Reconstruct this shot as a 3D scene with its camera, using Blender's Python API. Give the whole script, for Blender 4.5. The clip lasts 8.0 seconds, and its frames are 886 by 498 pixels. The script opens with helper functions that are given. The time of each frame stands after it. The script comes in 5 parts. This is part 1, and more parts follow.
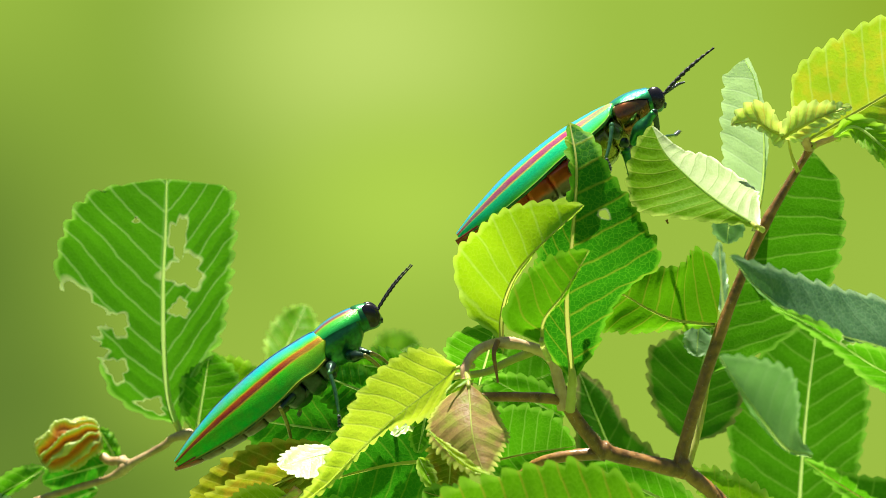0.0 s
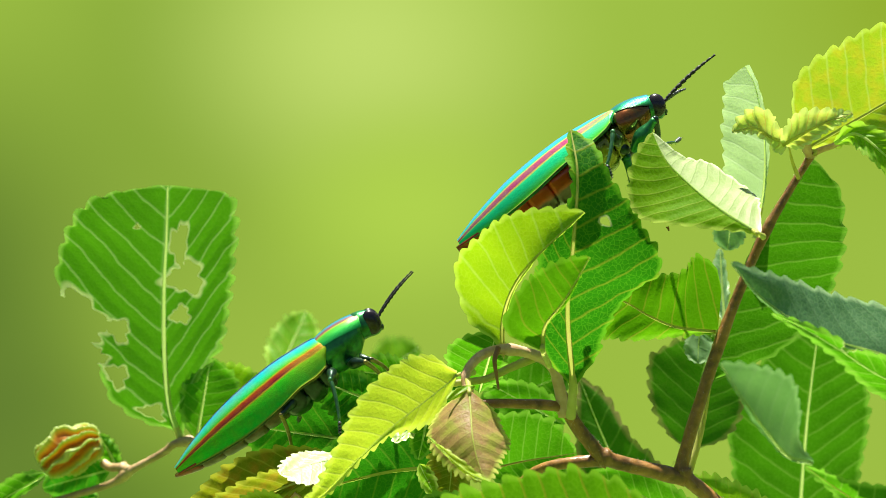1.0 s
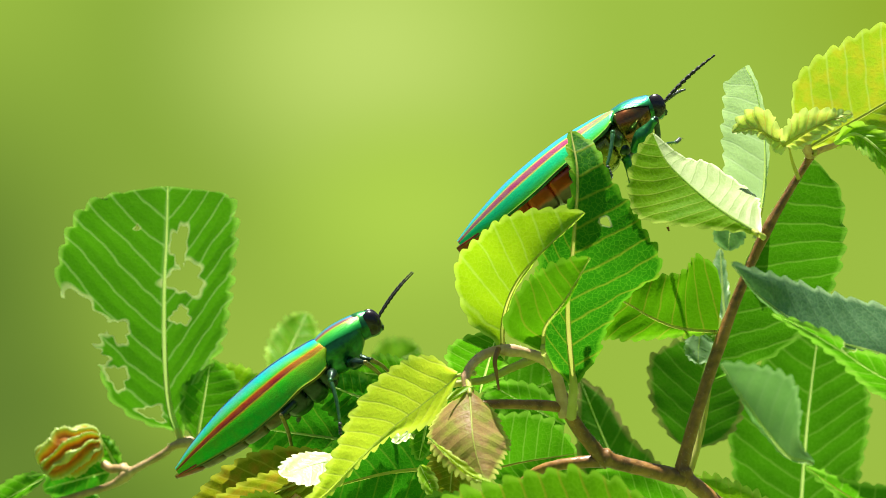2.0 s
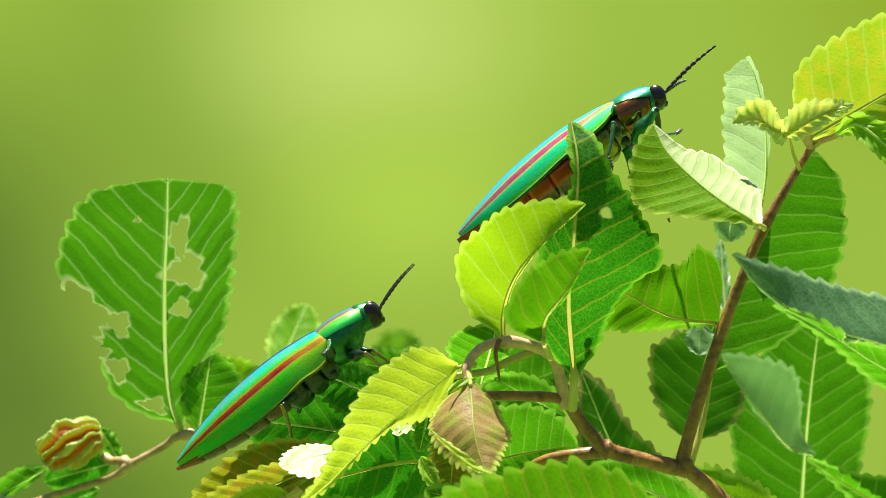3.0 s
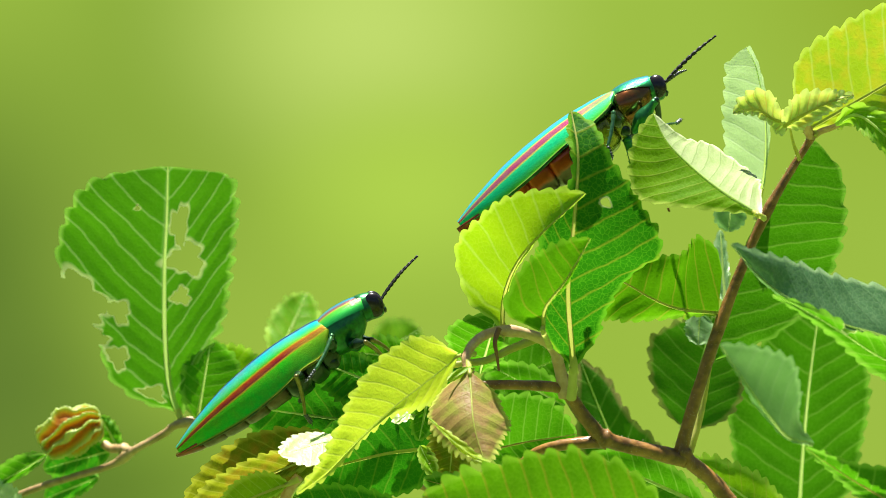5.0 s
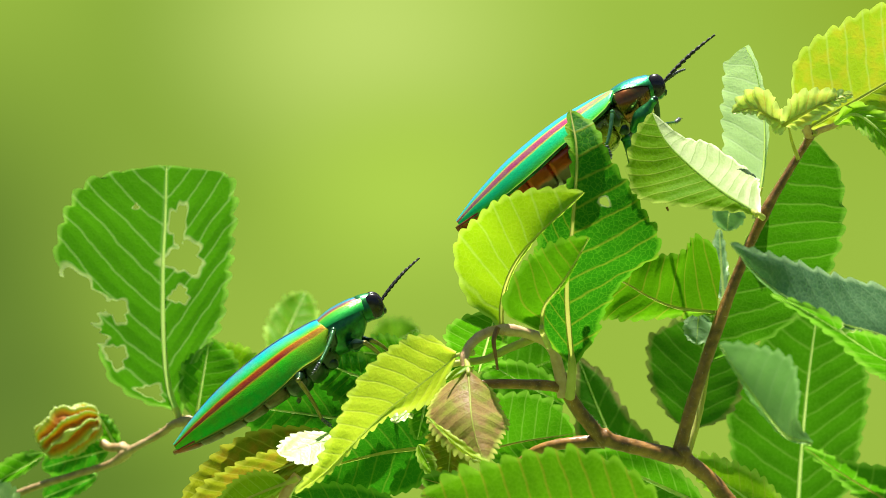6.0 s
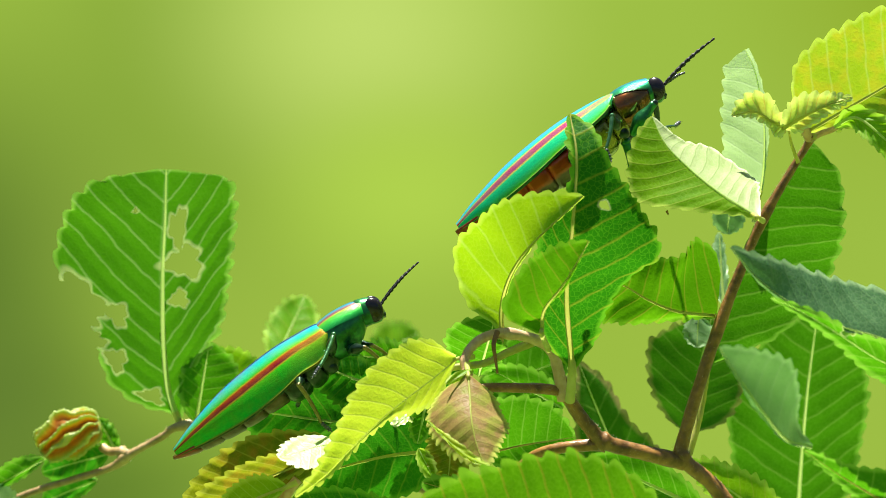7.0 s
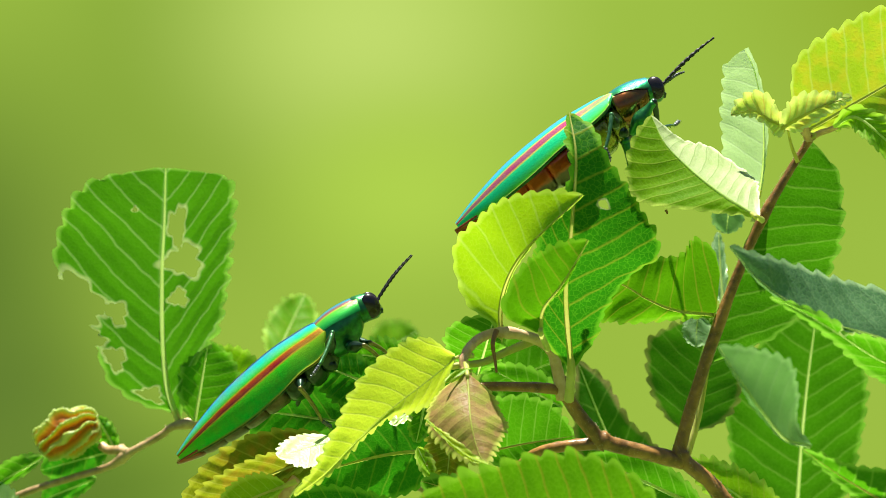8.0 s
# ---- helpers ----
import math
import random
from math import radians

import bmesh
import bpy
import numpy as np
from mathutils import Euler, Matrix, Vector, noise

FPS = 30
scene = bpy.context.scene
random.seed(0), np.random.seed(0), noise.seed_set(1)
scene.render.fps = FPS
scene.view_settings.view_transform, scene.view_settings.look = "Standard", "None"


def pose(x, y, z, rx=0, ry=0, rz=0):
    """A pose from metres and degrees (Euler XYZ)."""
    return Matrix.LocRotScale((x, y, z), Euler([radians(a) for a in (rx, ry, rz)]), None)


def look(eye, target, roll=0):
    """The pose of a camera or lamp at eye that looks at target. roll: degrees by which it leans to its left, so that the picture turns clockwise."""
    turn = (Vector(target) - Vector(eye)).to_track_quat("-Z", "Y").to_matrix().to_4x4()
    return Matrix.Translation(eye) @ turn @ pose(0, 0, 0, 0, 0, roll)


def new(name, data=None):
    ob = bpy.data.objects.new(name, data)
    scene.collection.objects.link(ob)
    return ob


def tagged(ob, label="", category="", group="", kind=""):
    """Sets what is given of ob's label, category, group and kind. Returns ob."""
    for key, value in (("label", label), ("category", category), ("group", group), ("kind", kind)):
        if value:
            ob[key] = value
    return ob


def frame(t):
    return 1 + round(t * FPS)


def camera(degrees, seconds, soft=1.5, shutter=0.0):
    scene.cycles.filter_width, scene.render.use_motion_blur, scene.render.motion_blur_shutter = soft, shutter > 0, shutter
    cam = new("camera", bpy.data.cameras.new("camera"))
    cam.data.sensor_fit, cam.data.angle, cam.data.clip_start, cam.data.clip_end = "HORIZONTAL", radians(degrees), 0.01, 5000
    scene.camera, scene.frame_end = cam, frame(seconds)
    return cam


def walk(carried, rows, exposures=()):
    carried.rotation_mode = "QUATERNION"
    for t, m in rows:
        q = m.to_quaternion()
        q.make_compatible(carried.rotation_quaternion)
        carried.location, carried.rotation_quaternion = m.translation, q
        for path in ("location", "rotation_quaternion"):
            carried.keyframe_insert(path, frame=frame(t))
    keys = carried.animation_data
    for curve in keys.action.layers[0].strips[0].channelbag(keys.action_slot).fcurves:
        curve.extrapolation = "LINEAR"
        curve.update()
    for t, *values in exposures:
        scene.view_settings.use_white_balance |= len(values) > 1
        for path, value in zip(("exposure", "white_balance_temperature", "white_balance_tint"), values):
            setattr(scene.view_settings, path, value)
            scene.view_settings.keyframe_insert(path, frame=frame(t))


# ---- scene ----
cam = camera(28.0, 8.0, soft=0.8)

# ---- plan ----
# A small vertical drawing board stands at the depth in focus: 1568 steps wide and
# 882 high, 0.085 mm a step. at(x, y, d) gives the place d millimetres behind it.
STEP = 0.000085
REACH = 784 * STEP / math.tan(radians(14.0))
EYE_Z = 1.2


def at(x, y, d=0.0):
    k = 1 + d * 0.001 / REACH
    return Vector(((x - 784) * STEP * k, d * 0.001, EYE_Z + (441 - y) * STEP * k))


# ---- camera ----
# the tripod head gives a little: seconds, swing to the right and up in steps at the depth in focus, roll in degrees, scale
SWAY = [
    (0.0, 3.2, 19.7, -0.06, 0.9994), (0.5, 1.8, 27.6, -0.05, 0.9996), (1.0, 1.7, 31.5, 0.0, 0.9995),
    (1.5, 1.8, 36.0, -0.02, 0.9992), (3.0, 0.6, 17.9, -0.19, 1.0006), (3.5, -0.1, 11.6, -0.04, 1.0002),
    (4.0, -0.4, 3.2, 0.01, 1.0002), (4.5, 0.0, 0.0, 0.0, 1.0), (6.0, 3.2, -3.3, 0.04, 1.0002),
    (6.5, 1.8, -2.3, 0.08, 1.0010), (7.0, 3.5, 3.2, -0.01, 1.0007), (7.5, 2.6, -3.5, 0.09, 1.0011),
    (8.0, 4.8, 1.3, 0.06, 1.0004)]
walk(cam, [(t, pose(0, -REACH / s, EYE_Z, 90 + math.degrees(dy * STEP / REACH), 0, -math.degrees(dx * STEP / REACH)) @ pose(0, 0, 0, 0, 0, roll))
           for t, dx, dy, roll, s in SWAY], [(0.0, 1.45), (8.0, 1.45)])
cam.data.dof.use_dof = True
cam.data.dof.focus_distance = REACH - 0.002
cam.data.dof.aperture_fstop = 28.0

# ---- light ----
SUN_FROM = Vector((-0.06, 0.20, 0.97)).normalized()
sun = new("sun", bpy.data.lights.new("sun", "SUN"))
sun.data.energy, sun.data.angle, sun.data.color = 5.0, radians(0.6), (1.0, 0.95, 0.86)
sun.matrix_world = look(SUN_FROM, (0, 0, 0))
world = bpy.data.worlds.new("sky")
scene.world = world
world.use_nodes = True
sky = world.node_tree.nodes.new("ShaderNodeTexSky")
sky.sky_type, sky.sun_disc = "NISHITA", False
sky.sun_elevation = math.asin(SUN_FROM.z)
sky.sun_rotation = math.atan2(SUN_FROM.x, SUN_FROM.y)
world.node_tree.nodes["Background"].inputs["Strength"].default_value = 0.032
world.node_tree.links.new(sky.outputs["Color"], world.node_tree.nodes["Background"].inputs["Color"])


# ---- materials ----
class Nodes:
    """Short hand for a node material."""

    def __init__(self, name):
        self.mat = bpy.data.materials.new(name)
        self.mat.use_nodes = True
        self.tree = self.mat.node_tree
        self.tree.nodes.clear()
        self.out = self.tree.nodes.new("ShaderNodeOutputMaterial")

    def add(self, kind, links=None, **values):
        n = self.tree.nodes.new("ShaderNode" + kind)
        for k, v in values.items():
            if k in n.inputs.keys():
                n.inputs[k].default_value = v
            elif k == "feature":
                n.feature = v
            elif k == "attribute_name":
                n.attribute_name = v
            elif k == "operation":
                n.operation = v
            elif k == "gradient_type":
                n.gradient_type = v
            elif k == "vector_type":
                n.vector_type = v
        for k, v in (links or {}).items():
            self.tree.links.new(v, n.inputs[k])
        return n

    def ramp(self, fac, stops, mode="LINEAR"):
        n = self.add("ValToRGB", {"Fac": fac})
        n.color_ramp.interpolation = mode
        while len(n.color_ramp.elements) < len(stops):
            n.color_ramp.elements.new(0.5)
        for e, (p, c) in zip(n.color_ramp.elements, stops):
            e.position, e.color = p, (*c, 1)
        return n.outputs["Color"]

    def mix(self, fac, a, b, blend="MIX"):
        n = self.tree.nodes.new("ShaderNodeMix")
        n.data_type, n.blend_type = "RGBA", blend
        for i, v in ((0, fac), (6, a), (7, b)):
            if isinstance(v, bpy.types.NodeSocket):
                self.tree.links.new(v, n.inputs[i])
            else:
                n.inputs[i].default_value = v if i == 0 else (*v, 1)
        return n.outputs[2]

    def math(self, op, a, b=0.0):
        n = self.add("Math", operation=op)
        for i, v in enumerate((a, b)):
            if isinstance(v, bpy.types.NodeSocket):
                self.tree.links.new(v, n.inputs[i])
            else:
                n.inputs[i].default_value = v
        return n.outputs[0]

    def done(self, shader):
        self.tree.links.new(shader, self.out.inputs["Surface"])
        return self.mat


def leaf_material(name, low, high, glow, margin, rough=0.46, through_part=0.44, spot=None, net=0.16, sheen=0.2, rib=None):
    """A leaf blade: mottled colour, a fine vein net, a paler toothed margin, light passing through."""
    n = Nodes(name)
    uv = n.add("UVMap").outputs["UV"]
    big = n.add("TexNoise", {"Vector": uv}, Scale=0.16, Detail=3.0).outputs["Fac"]
    fine = n.add("TexNoise", {"Vector": uv}, Scale=2.4, Detail=4.0).outputs["Fac"]
    cells = n.add("TexVoronoi", {"Vector": uv}, Scale=1.35, feature="DISTANCE_TO_EDGE").outputs["Distance"]
    small = n.add("TexVoronoi", {"Vector": uv}, Scale=3.4, feature="DISTANCE_TO_EDGE").outputs["Distance"]
    line = n.ramp(cells, [(0.0, (1, 1, 1)), (0.08, (0, 0, 0))])
    col = n.mix(n.ramp(big, [(0.3, (0, 0, 0)), (0.7, (1, 1, 1))]), low, high)
    col = n.mix(n.math("MULTIPLY", fine, 0.35), col, tuple(c * 0.62 for c in low))
    if spot:
        blot = n.add("TexNoise", {"Vector": uv}, Scale=0.33, Detail=2.0).outputs["Fac"]
        col = n.mix(n.ramp(blot, [(0.46, (0, 0, 0)), (0.62, (0.85, 0.85, 0.85))]), col, spot)
    col = n.mix(n.math("MULTIPLY", line, net), col, margin)
    edge = n.add("Attribute", attribute_name="edge").outputs["Fac"]
    rim = n.ramp(n.add("Attribute", attribute_name="rim").outputs["Fac"], [(0.66, (0, 0, 0)), (0.88, (1, 1, 1))])
    col = n.mix(n.math("MULTIPLY", rim, 0.75), col, margin)
    eaten = n.ramp(n.add("Attribute", attribute_name="bitten").outputs["Fac"], [(0.35, (0, 0, 0)), (0.75, (1, 1, 1))])
    col = n.mix(n.math("MULTIPLY", eaten, 0.9), col, (0.72, 0.64, 0.38))
    course = n.add("Attribute", attribute_name="course").outputs["Fac"]
    stray = n.add("TexNoise", {"Vector": uv}, Scale=0.22, Detail=2.0).outputs["Fac"]
    course = n.math("ADD", course, n.math("MULTIPLY", n.math("SUBTRACT", stray, 0.5), 0.32))
    near = n.math("ABSOLUTE", n.math("SUBTRACT", n.math("FRACT", course), 0.5))
    lines = n.ramp(near, [(0.415, (0, 0, 0)), (0.48, (1, 1, 1))])
    middle = n.ramp(edge, [(0.0, (1, 1, 1)), (0.045, (0, 0, 0))])
    veined = n.math("MINIMUM", n.math("ADD", n.math("MULTIPLY", lines, 0.75), middle), 1.0)
    col = n.mix(n.math("MULTIPLY", veined, 0.56), col, rib or margin)
    tint = n.mix(n.math("SUBTRACT", 0.55, n.math("MULTIPLY", veined, 0.4)), col, glow)
    relief = n.math("ADD", n.math("ADD", n.math("MULTIPLY", cells, 0.7), n.math("MULTIPLY", lines, 0.35)), n.math("ADD", n.math("MULTIPLY", small, 0.2), n.math("MULTIPLY", fine, 0.2)))
    bump = n.add("Bump", {"Height": relief}, Strength=0.19, Distance=0.0004).outputs["Normal"]
    gloss = n.math("ADD", n.math("MULTIPLY", fine, 0.2), rough - 0.1)
    body = n.add("BsdfPrincipled", {"Base Color": col, "Roughness": gloss, "Normal": bump}, **{"Specular IOR Level": sheen})
    soft = n.add("BsdfTranslucent", {"Color": tint, "Normal": bump})
    both = n.add("MixShader", {1: body.outputs[0], 2: soft.outputs[0]}, Fac=through_part)
    return n.done(both.outputs[0])


def plain_material(name, low, high, rough=0.5, scale=900.0, metal=0.0, bump=0.3, soft=0.0, spec=0.5, coat=0.0, depth=0.0002):
    """Fine mottled surface for bark, petioles, legs and shells."""
    n = Nodes(name)
    co = n.add("TexCoord").outputs["Object"]
    a = n.add("TexNoise", {"Vector": co}, Scale=scale, Detail=4.0).outputs["Fac"]
    b = n.add("TexNoise", {"Vector": co}, Scale=scale * 0.17, Detail=2.0).outputs["Fac"]
    t = n.math("ADD", n.math("MULTIPLY", a, 0.5), n.math("MULTIPLY", b, 0.5))
    col = n.mix(n.ramp(t, [(0.36, (0, 0, 0)), (0.64, (1, 1, 1))]), low, high)
    nb = n.add("Bump", {"Height": a}, Strength=bump, Distance=depth).outputs["Normal"]
    s = n.add("BsdfPrincipled", {"Base Color": col, "Normal": nb}, Roughness=rough, Metallic=metal,
              **{"Specular IOR Level": spec, "Coat Weight": coat, "Coat Roughness": 0.12})
    if soft:
        tr = n.add("BsdfTranslucent", {"Color": col})
        s = n.add("MixShader", {1: s.outputs[0], 2: tr.outputs[0]}, Fac=soft)
    return n.done(s.outputs[0])


def shell_material(name, stops, warm, rough=0.36, pitted=1.0, metal=0.42):
    """Metallic wing case: bands of colour across it, fine pitted rows, a brighter shoulder."""
    n = Nodes(name)
    uv = n.add("UVMap").outputs["UV"]
    sep = n.add("SeparateXYZ", {"Vector": uv})
    co = n.add("TexCoord").outputs["Object"]
    wob = n.add("TexNoise", {"Vector": co}, Scale=900.0, Detail=3.0).outputs["Fac"]
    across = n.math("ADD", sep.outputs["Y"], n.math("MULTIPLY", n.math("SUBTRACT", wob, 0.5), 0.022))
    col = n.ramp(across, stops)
    patch = n.add("TexNoise", {"Vector": co}, Scale=420.0, Detail=3.0).outputs["Fac"]
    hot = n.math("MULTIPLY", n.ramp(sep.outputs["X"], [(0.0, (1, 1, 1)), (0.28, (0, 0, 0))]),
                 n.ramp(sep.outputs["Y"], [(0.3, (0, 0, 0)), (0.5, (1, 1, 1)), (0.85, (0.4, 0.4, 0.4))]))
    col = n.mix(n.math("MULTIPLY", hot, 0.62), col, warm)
    col = n.mix(n.ramp(patch, [(0.35, (0, 0, 0)), (0.75, (0.3, 0.3, 0.3))]), col, tuple(0.75 * c for c in stops[len(stops) // 2 + 2][1]))
    stretch = n.add("Mapping", {"Vector": uv}, Scale=(170.0, 52.0, 1.0)).outputs["Vector"]
    pits = n.add("TexVoronoi", {"Vector": stretch}, Scale=1.0).outputs["Distance"]
    grain = n.add("TexNoise", {"Vector": co}, Scale=5200.0, Detail=2.0).outputs["Fac"]
    h = n.math("ADD", pits, n.math("MULTIPLY", grain, 0.5))
    nb = n.add("Bump", {"Height": h}, Strength=0.10 + 0.22 * pitted, Distance=0.00013).outputs["Normal"]
    # glints put into the colour: single facets of the pitted shell brighter, others darker
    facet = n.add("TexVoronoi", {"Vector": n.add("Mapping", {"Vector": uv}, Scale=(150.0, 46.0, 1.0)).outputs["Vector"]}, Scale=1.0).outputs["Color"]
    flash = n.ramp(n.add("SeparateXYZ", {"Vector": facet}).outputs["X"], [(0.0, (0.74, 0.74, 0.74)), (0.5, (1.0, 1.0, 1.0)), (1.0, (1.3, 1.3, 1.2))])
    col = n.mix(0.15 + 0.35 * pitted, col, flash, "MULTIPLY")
    s = n.add("BsdfPrincipled", {"Base Color": col, "Normal": nb}, Roughness=rough, Metallic=metal, **{"Specular IOR Level": 0.22})
    return n.done(s.outputs[0])


# leaf blades: two greens of the blade, the light that passes, the margin and veins
GREEN = leaf_material("leaf_green", (0.035, 0.18, 0.004), (0.07, 0.27, 0.006), (0.11, 0.42, 0.002), (0.32, 0.56, 0.08), sheen=0.12)
MID = leaf_material("leaf_mid_green", (0.03, 0.13, 0.003), (0.055, 0.20, 0.005), (0.075, 0.32, 0.002), (0.27, 0.48, 0.07), through_part=0.42, sheen=0.1)
SCORCHED = leaf_material("leaf_scorched", (0.028, 0.12, 0.004), (0.05, 0.18, 0.008), (0.07, 0.30, 0.003), (0.42, 0.30, 0.13), net=0.08, through_part=0.42, sheen=0.1, rib=(0.24, 0.42, 0.07))
DEEP = leaf_material("leaf_deep_green", (0.018, 0.13, 0.006), (0.045, 0.21, 0.010), (0.05, 0.40, 0.004), (0.22, 0.48, 0.04), net=0.26, through_part=0.5, rib=(0.28, 0.46, 0.04))
BITTEN = leaf_material("leaf_bitten", (0.030, 0.15, 0.004), (0.06, 0.23, 0.006), (0.115, 0.42, 0.003), (0.46, 0.70, 0.14), net=0.07, rib=(0.50, 0.72, 0.24))
NETTED = leaf_material("leaf_netted", (0.012, 0.10, 0.004), (0.028, 0.155, 0.006), (0.035, 0.29, 0.003), (0.24, 0.52, 0.03), net=0.34, through_part=0.45, sheen=0.1, rib=(0.38, 0.38, 0.03))
FRESH = leaf_material("leaf_fresh", (0.13, 0.32, 0.005), (0.23, 0.41, 0.008), (0.43, 0.66, 0.005), (0.50, 0.66, 0.12), through_part=0.5)
BROAD = leaf_material("leaf_broad", (0.045, 0.20, 0.003), (0.10, 0.29, 0.004), (0.17, 0.50, 0.003), (0.26, 0.50, 0.04), net=0.14, sheen=0.06, rib=(0.46, 0.40, 0.04))
BROWN_VEINED = leaf_material("leaf_brown_veined", (0.05, 0.20, 0.004), (0.11, 0.30, 0.006), (0.19, 0.50, 0.003), (0.34, 0.56, 0.06), net=0.2, sheen=0.1, rib=(0.52, 0.34, 0.04))
LIME = leaf_material("leaf_lime", (0.09, 0.28, 0.004), (0.17, 0.37, 0.006), (0.30, 0.60, 0.004), (0.42, 0.62, 0.10), rib=(0.36, 0.42, 0.05))
YELLOW = leaf_material("leaf_yellow", (0.30, 0.48, 0.02), (0.54, 0.60, 0.04), (0.62, 0.78, 0.03), (0.58, 0.70, 0.14), through_part=0.58, net=0.16, rib=(0.60, 0.64, 0.14))
AMBER = leaf_material("leaf_amber", (0.22, 0.39, 0.014), (0.33, 0.47, 0.03), (0.48, 0.64, 0.014), (0.56, 0.72, 0.16), through_part=0.5, net=0.1, spot=(0.50, 0.38, 0.03))
PINK = leaf_material("leaf_pink", (0.28, 0.165, 0.06), (0.39, 0.25, 0.11), (0.46, 0.38, 0.07), (0.56, 0.64, 0.12), through_part=0.35, spot=(0.25, 0.27, 0.04), rib=(0.27, 0.22, 0.06))
OLIVE = leaf_material("leaf_olive", (0.10, 0.16, 0.005), (0.19, 0.21, 0.010), (0.32, 0.36, 0.008), (0.46, 0.48, 0.07), through_part=0.4, spot=(0.30, 0.14, 0.02))
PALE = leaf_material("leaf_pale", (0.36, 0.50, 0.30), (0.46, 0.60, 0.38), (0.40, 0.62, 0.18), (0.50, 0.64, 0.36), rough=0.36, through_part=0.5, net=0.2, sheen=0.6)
WAXY = leaf_material("leaf_waxy", (0.12, 0.26, 0.085), (0.22, 0.36, 0.15), (0.14, 0.44, 0.06), (0.38, 0.56, 0.28), rough=0.34, through_part=0.25, net=0.08, sheen=0.7, rib=(0.22, 0.38, 0.15))
CRINKLED = leaf_material("leaf_crinkled", (0.40, 0.58, 0.08), (0.60, 0.72, 0.26), (0.55, 0.66, 0.03), (0.66, 0.80, 0.34), rough=0.5, through_part=0.36, spot=(0.56, 0.46, 0.08), sheen=0.3, rib=(0.60, 0.27, 0.03))
SUNLIT = leaf_material("leaf_sunlit", (0.09, 0.24, 0.003), (0.165, 0.33, 0.005), (0.32, 0.56, 0.003), (0.48, 0.60, 0.10), rough=0.6, through_part=0.5, sheen=0.05, rib=(0.40, 0.48, 0.06))
# pale half of the folded leaf: underside with sun glare painted in
GLARE_UNDERSIDE = leaf_material("leaf_underside_glare", (0.25, 0.35, 0.11), (0.38, 0.46, 0.22), (0.40, 0.60, 0.05), (0.62, 0.70, 0.40), rough=0.5, through_part=0.15, sheen=0.4, rib=(0.15, 0.27, 0.05))
TEAL = leaf_material("leaf_teal", (0.06, 0.155, 0.055), (0.11, 0.225, 0.095), (0.10, 0.36, 0.04), (0.42, 0.62, 0.30), rough=0.36, through_part=0.22, net=0.2, sheen=0.6, rib=(0.13, 0.25, 0.10))
# sunlit leaf ends: their white glare is put into the leaf colour
SUN_WHITE = leaf_material("leaf_sun_white", (0.36, 0.50, 0.14), (0.48, 0.60, 0.24), (0.50, 0.70, 0.03), (0.62, 0.70, 0.25), rough=0.42, sheen=0.8)
VEIN = plain_material("vein_pale", (0.44, 0.64, 0.14), (0.56, 0.70, 0.22), 0.5, 700, soft=0.6)
VEIN_WARM = plain_material("vein_warm", (0.42, 0.48, 0.07), (0.52, 0.50, 0.12), 0.5, 700, soft=0.5)
VEIN_RED = plain_material("vein_brown", (0.30, 0.26, 0.05), (0.40, 0.32, 0.07), 0.5, 700, soft=0.3)
BARK = plain_material("bark", (0.10, 0.048, 0.010), (0.35, 0.175, 0.042), 0.38, 900, bump=0.5, depth=0.0003)
BARK_PINK = plain_material("bark_young", (0.44, 0.25, 0.13), (0.64, 0.45, 0.26), 0.55, 900, bump=0.5, depth=0.0003)
BARK_SHOOT = plain_material("bark_shoot", (0.24, 0.15, 0.055), (0.46, 0.33, 0.15), 0.5, 900, bump=0.5, depth=0.0003)
STALK = plain_material("stalk", (0.48, 0.52, 0.10), (0.60, 0.60, 0.18), 0.5, 900, soft=0.4)
DOWN = plain_material("bark_down", (0.50, 0.43, 0.30), (0.66, 0.58, 0.44), 0.6, 900, soft=0.5)
DRY = plain_material("dry_stipule", (0.16, 0.07, 0.02), (0.30, 0.15, 0.05), 0.6, 900)
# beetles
# blue stops along the back: iridescence with the sky's reflection painted in
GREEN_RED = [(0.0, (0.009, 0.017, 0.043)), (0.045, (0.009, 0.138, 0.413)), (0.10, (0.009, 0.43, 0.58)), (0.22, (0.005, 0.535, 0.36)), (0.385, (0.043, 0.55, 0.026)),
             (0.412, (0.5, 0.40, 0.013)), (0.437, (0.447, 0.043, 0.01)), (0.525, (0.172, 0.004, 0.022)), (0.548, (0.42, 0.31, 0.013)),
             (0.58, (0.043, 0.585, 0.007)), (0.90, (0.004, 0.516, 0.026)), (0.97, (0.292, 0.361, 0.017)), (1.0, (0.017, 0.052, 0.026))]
# in both lists the dark first stop paints shade along the back seam
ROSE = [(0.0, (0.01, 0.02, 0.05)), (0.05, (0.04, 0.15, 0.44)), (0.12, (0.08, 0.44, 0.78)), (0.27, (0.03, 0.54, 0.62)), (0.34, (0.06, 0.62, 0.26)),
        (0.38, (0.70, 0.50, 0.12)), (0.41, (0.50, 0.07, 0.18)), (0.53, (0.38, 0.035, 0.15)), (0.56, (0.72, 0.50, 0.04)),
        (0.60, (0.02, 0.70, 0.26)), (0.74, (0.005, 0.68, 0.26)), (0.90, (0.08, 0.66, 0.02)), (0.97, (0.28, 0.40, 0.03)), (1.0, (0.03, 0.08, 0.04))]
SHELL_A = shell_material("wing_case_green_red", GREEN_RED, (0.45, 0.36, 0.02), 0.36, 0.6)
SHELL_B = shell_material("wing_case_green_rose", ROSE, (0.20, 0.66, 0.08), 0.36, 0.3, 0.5)
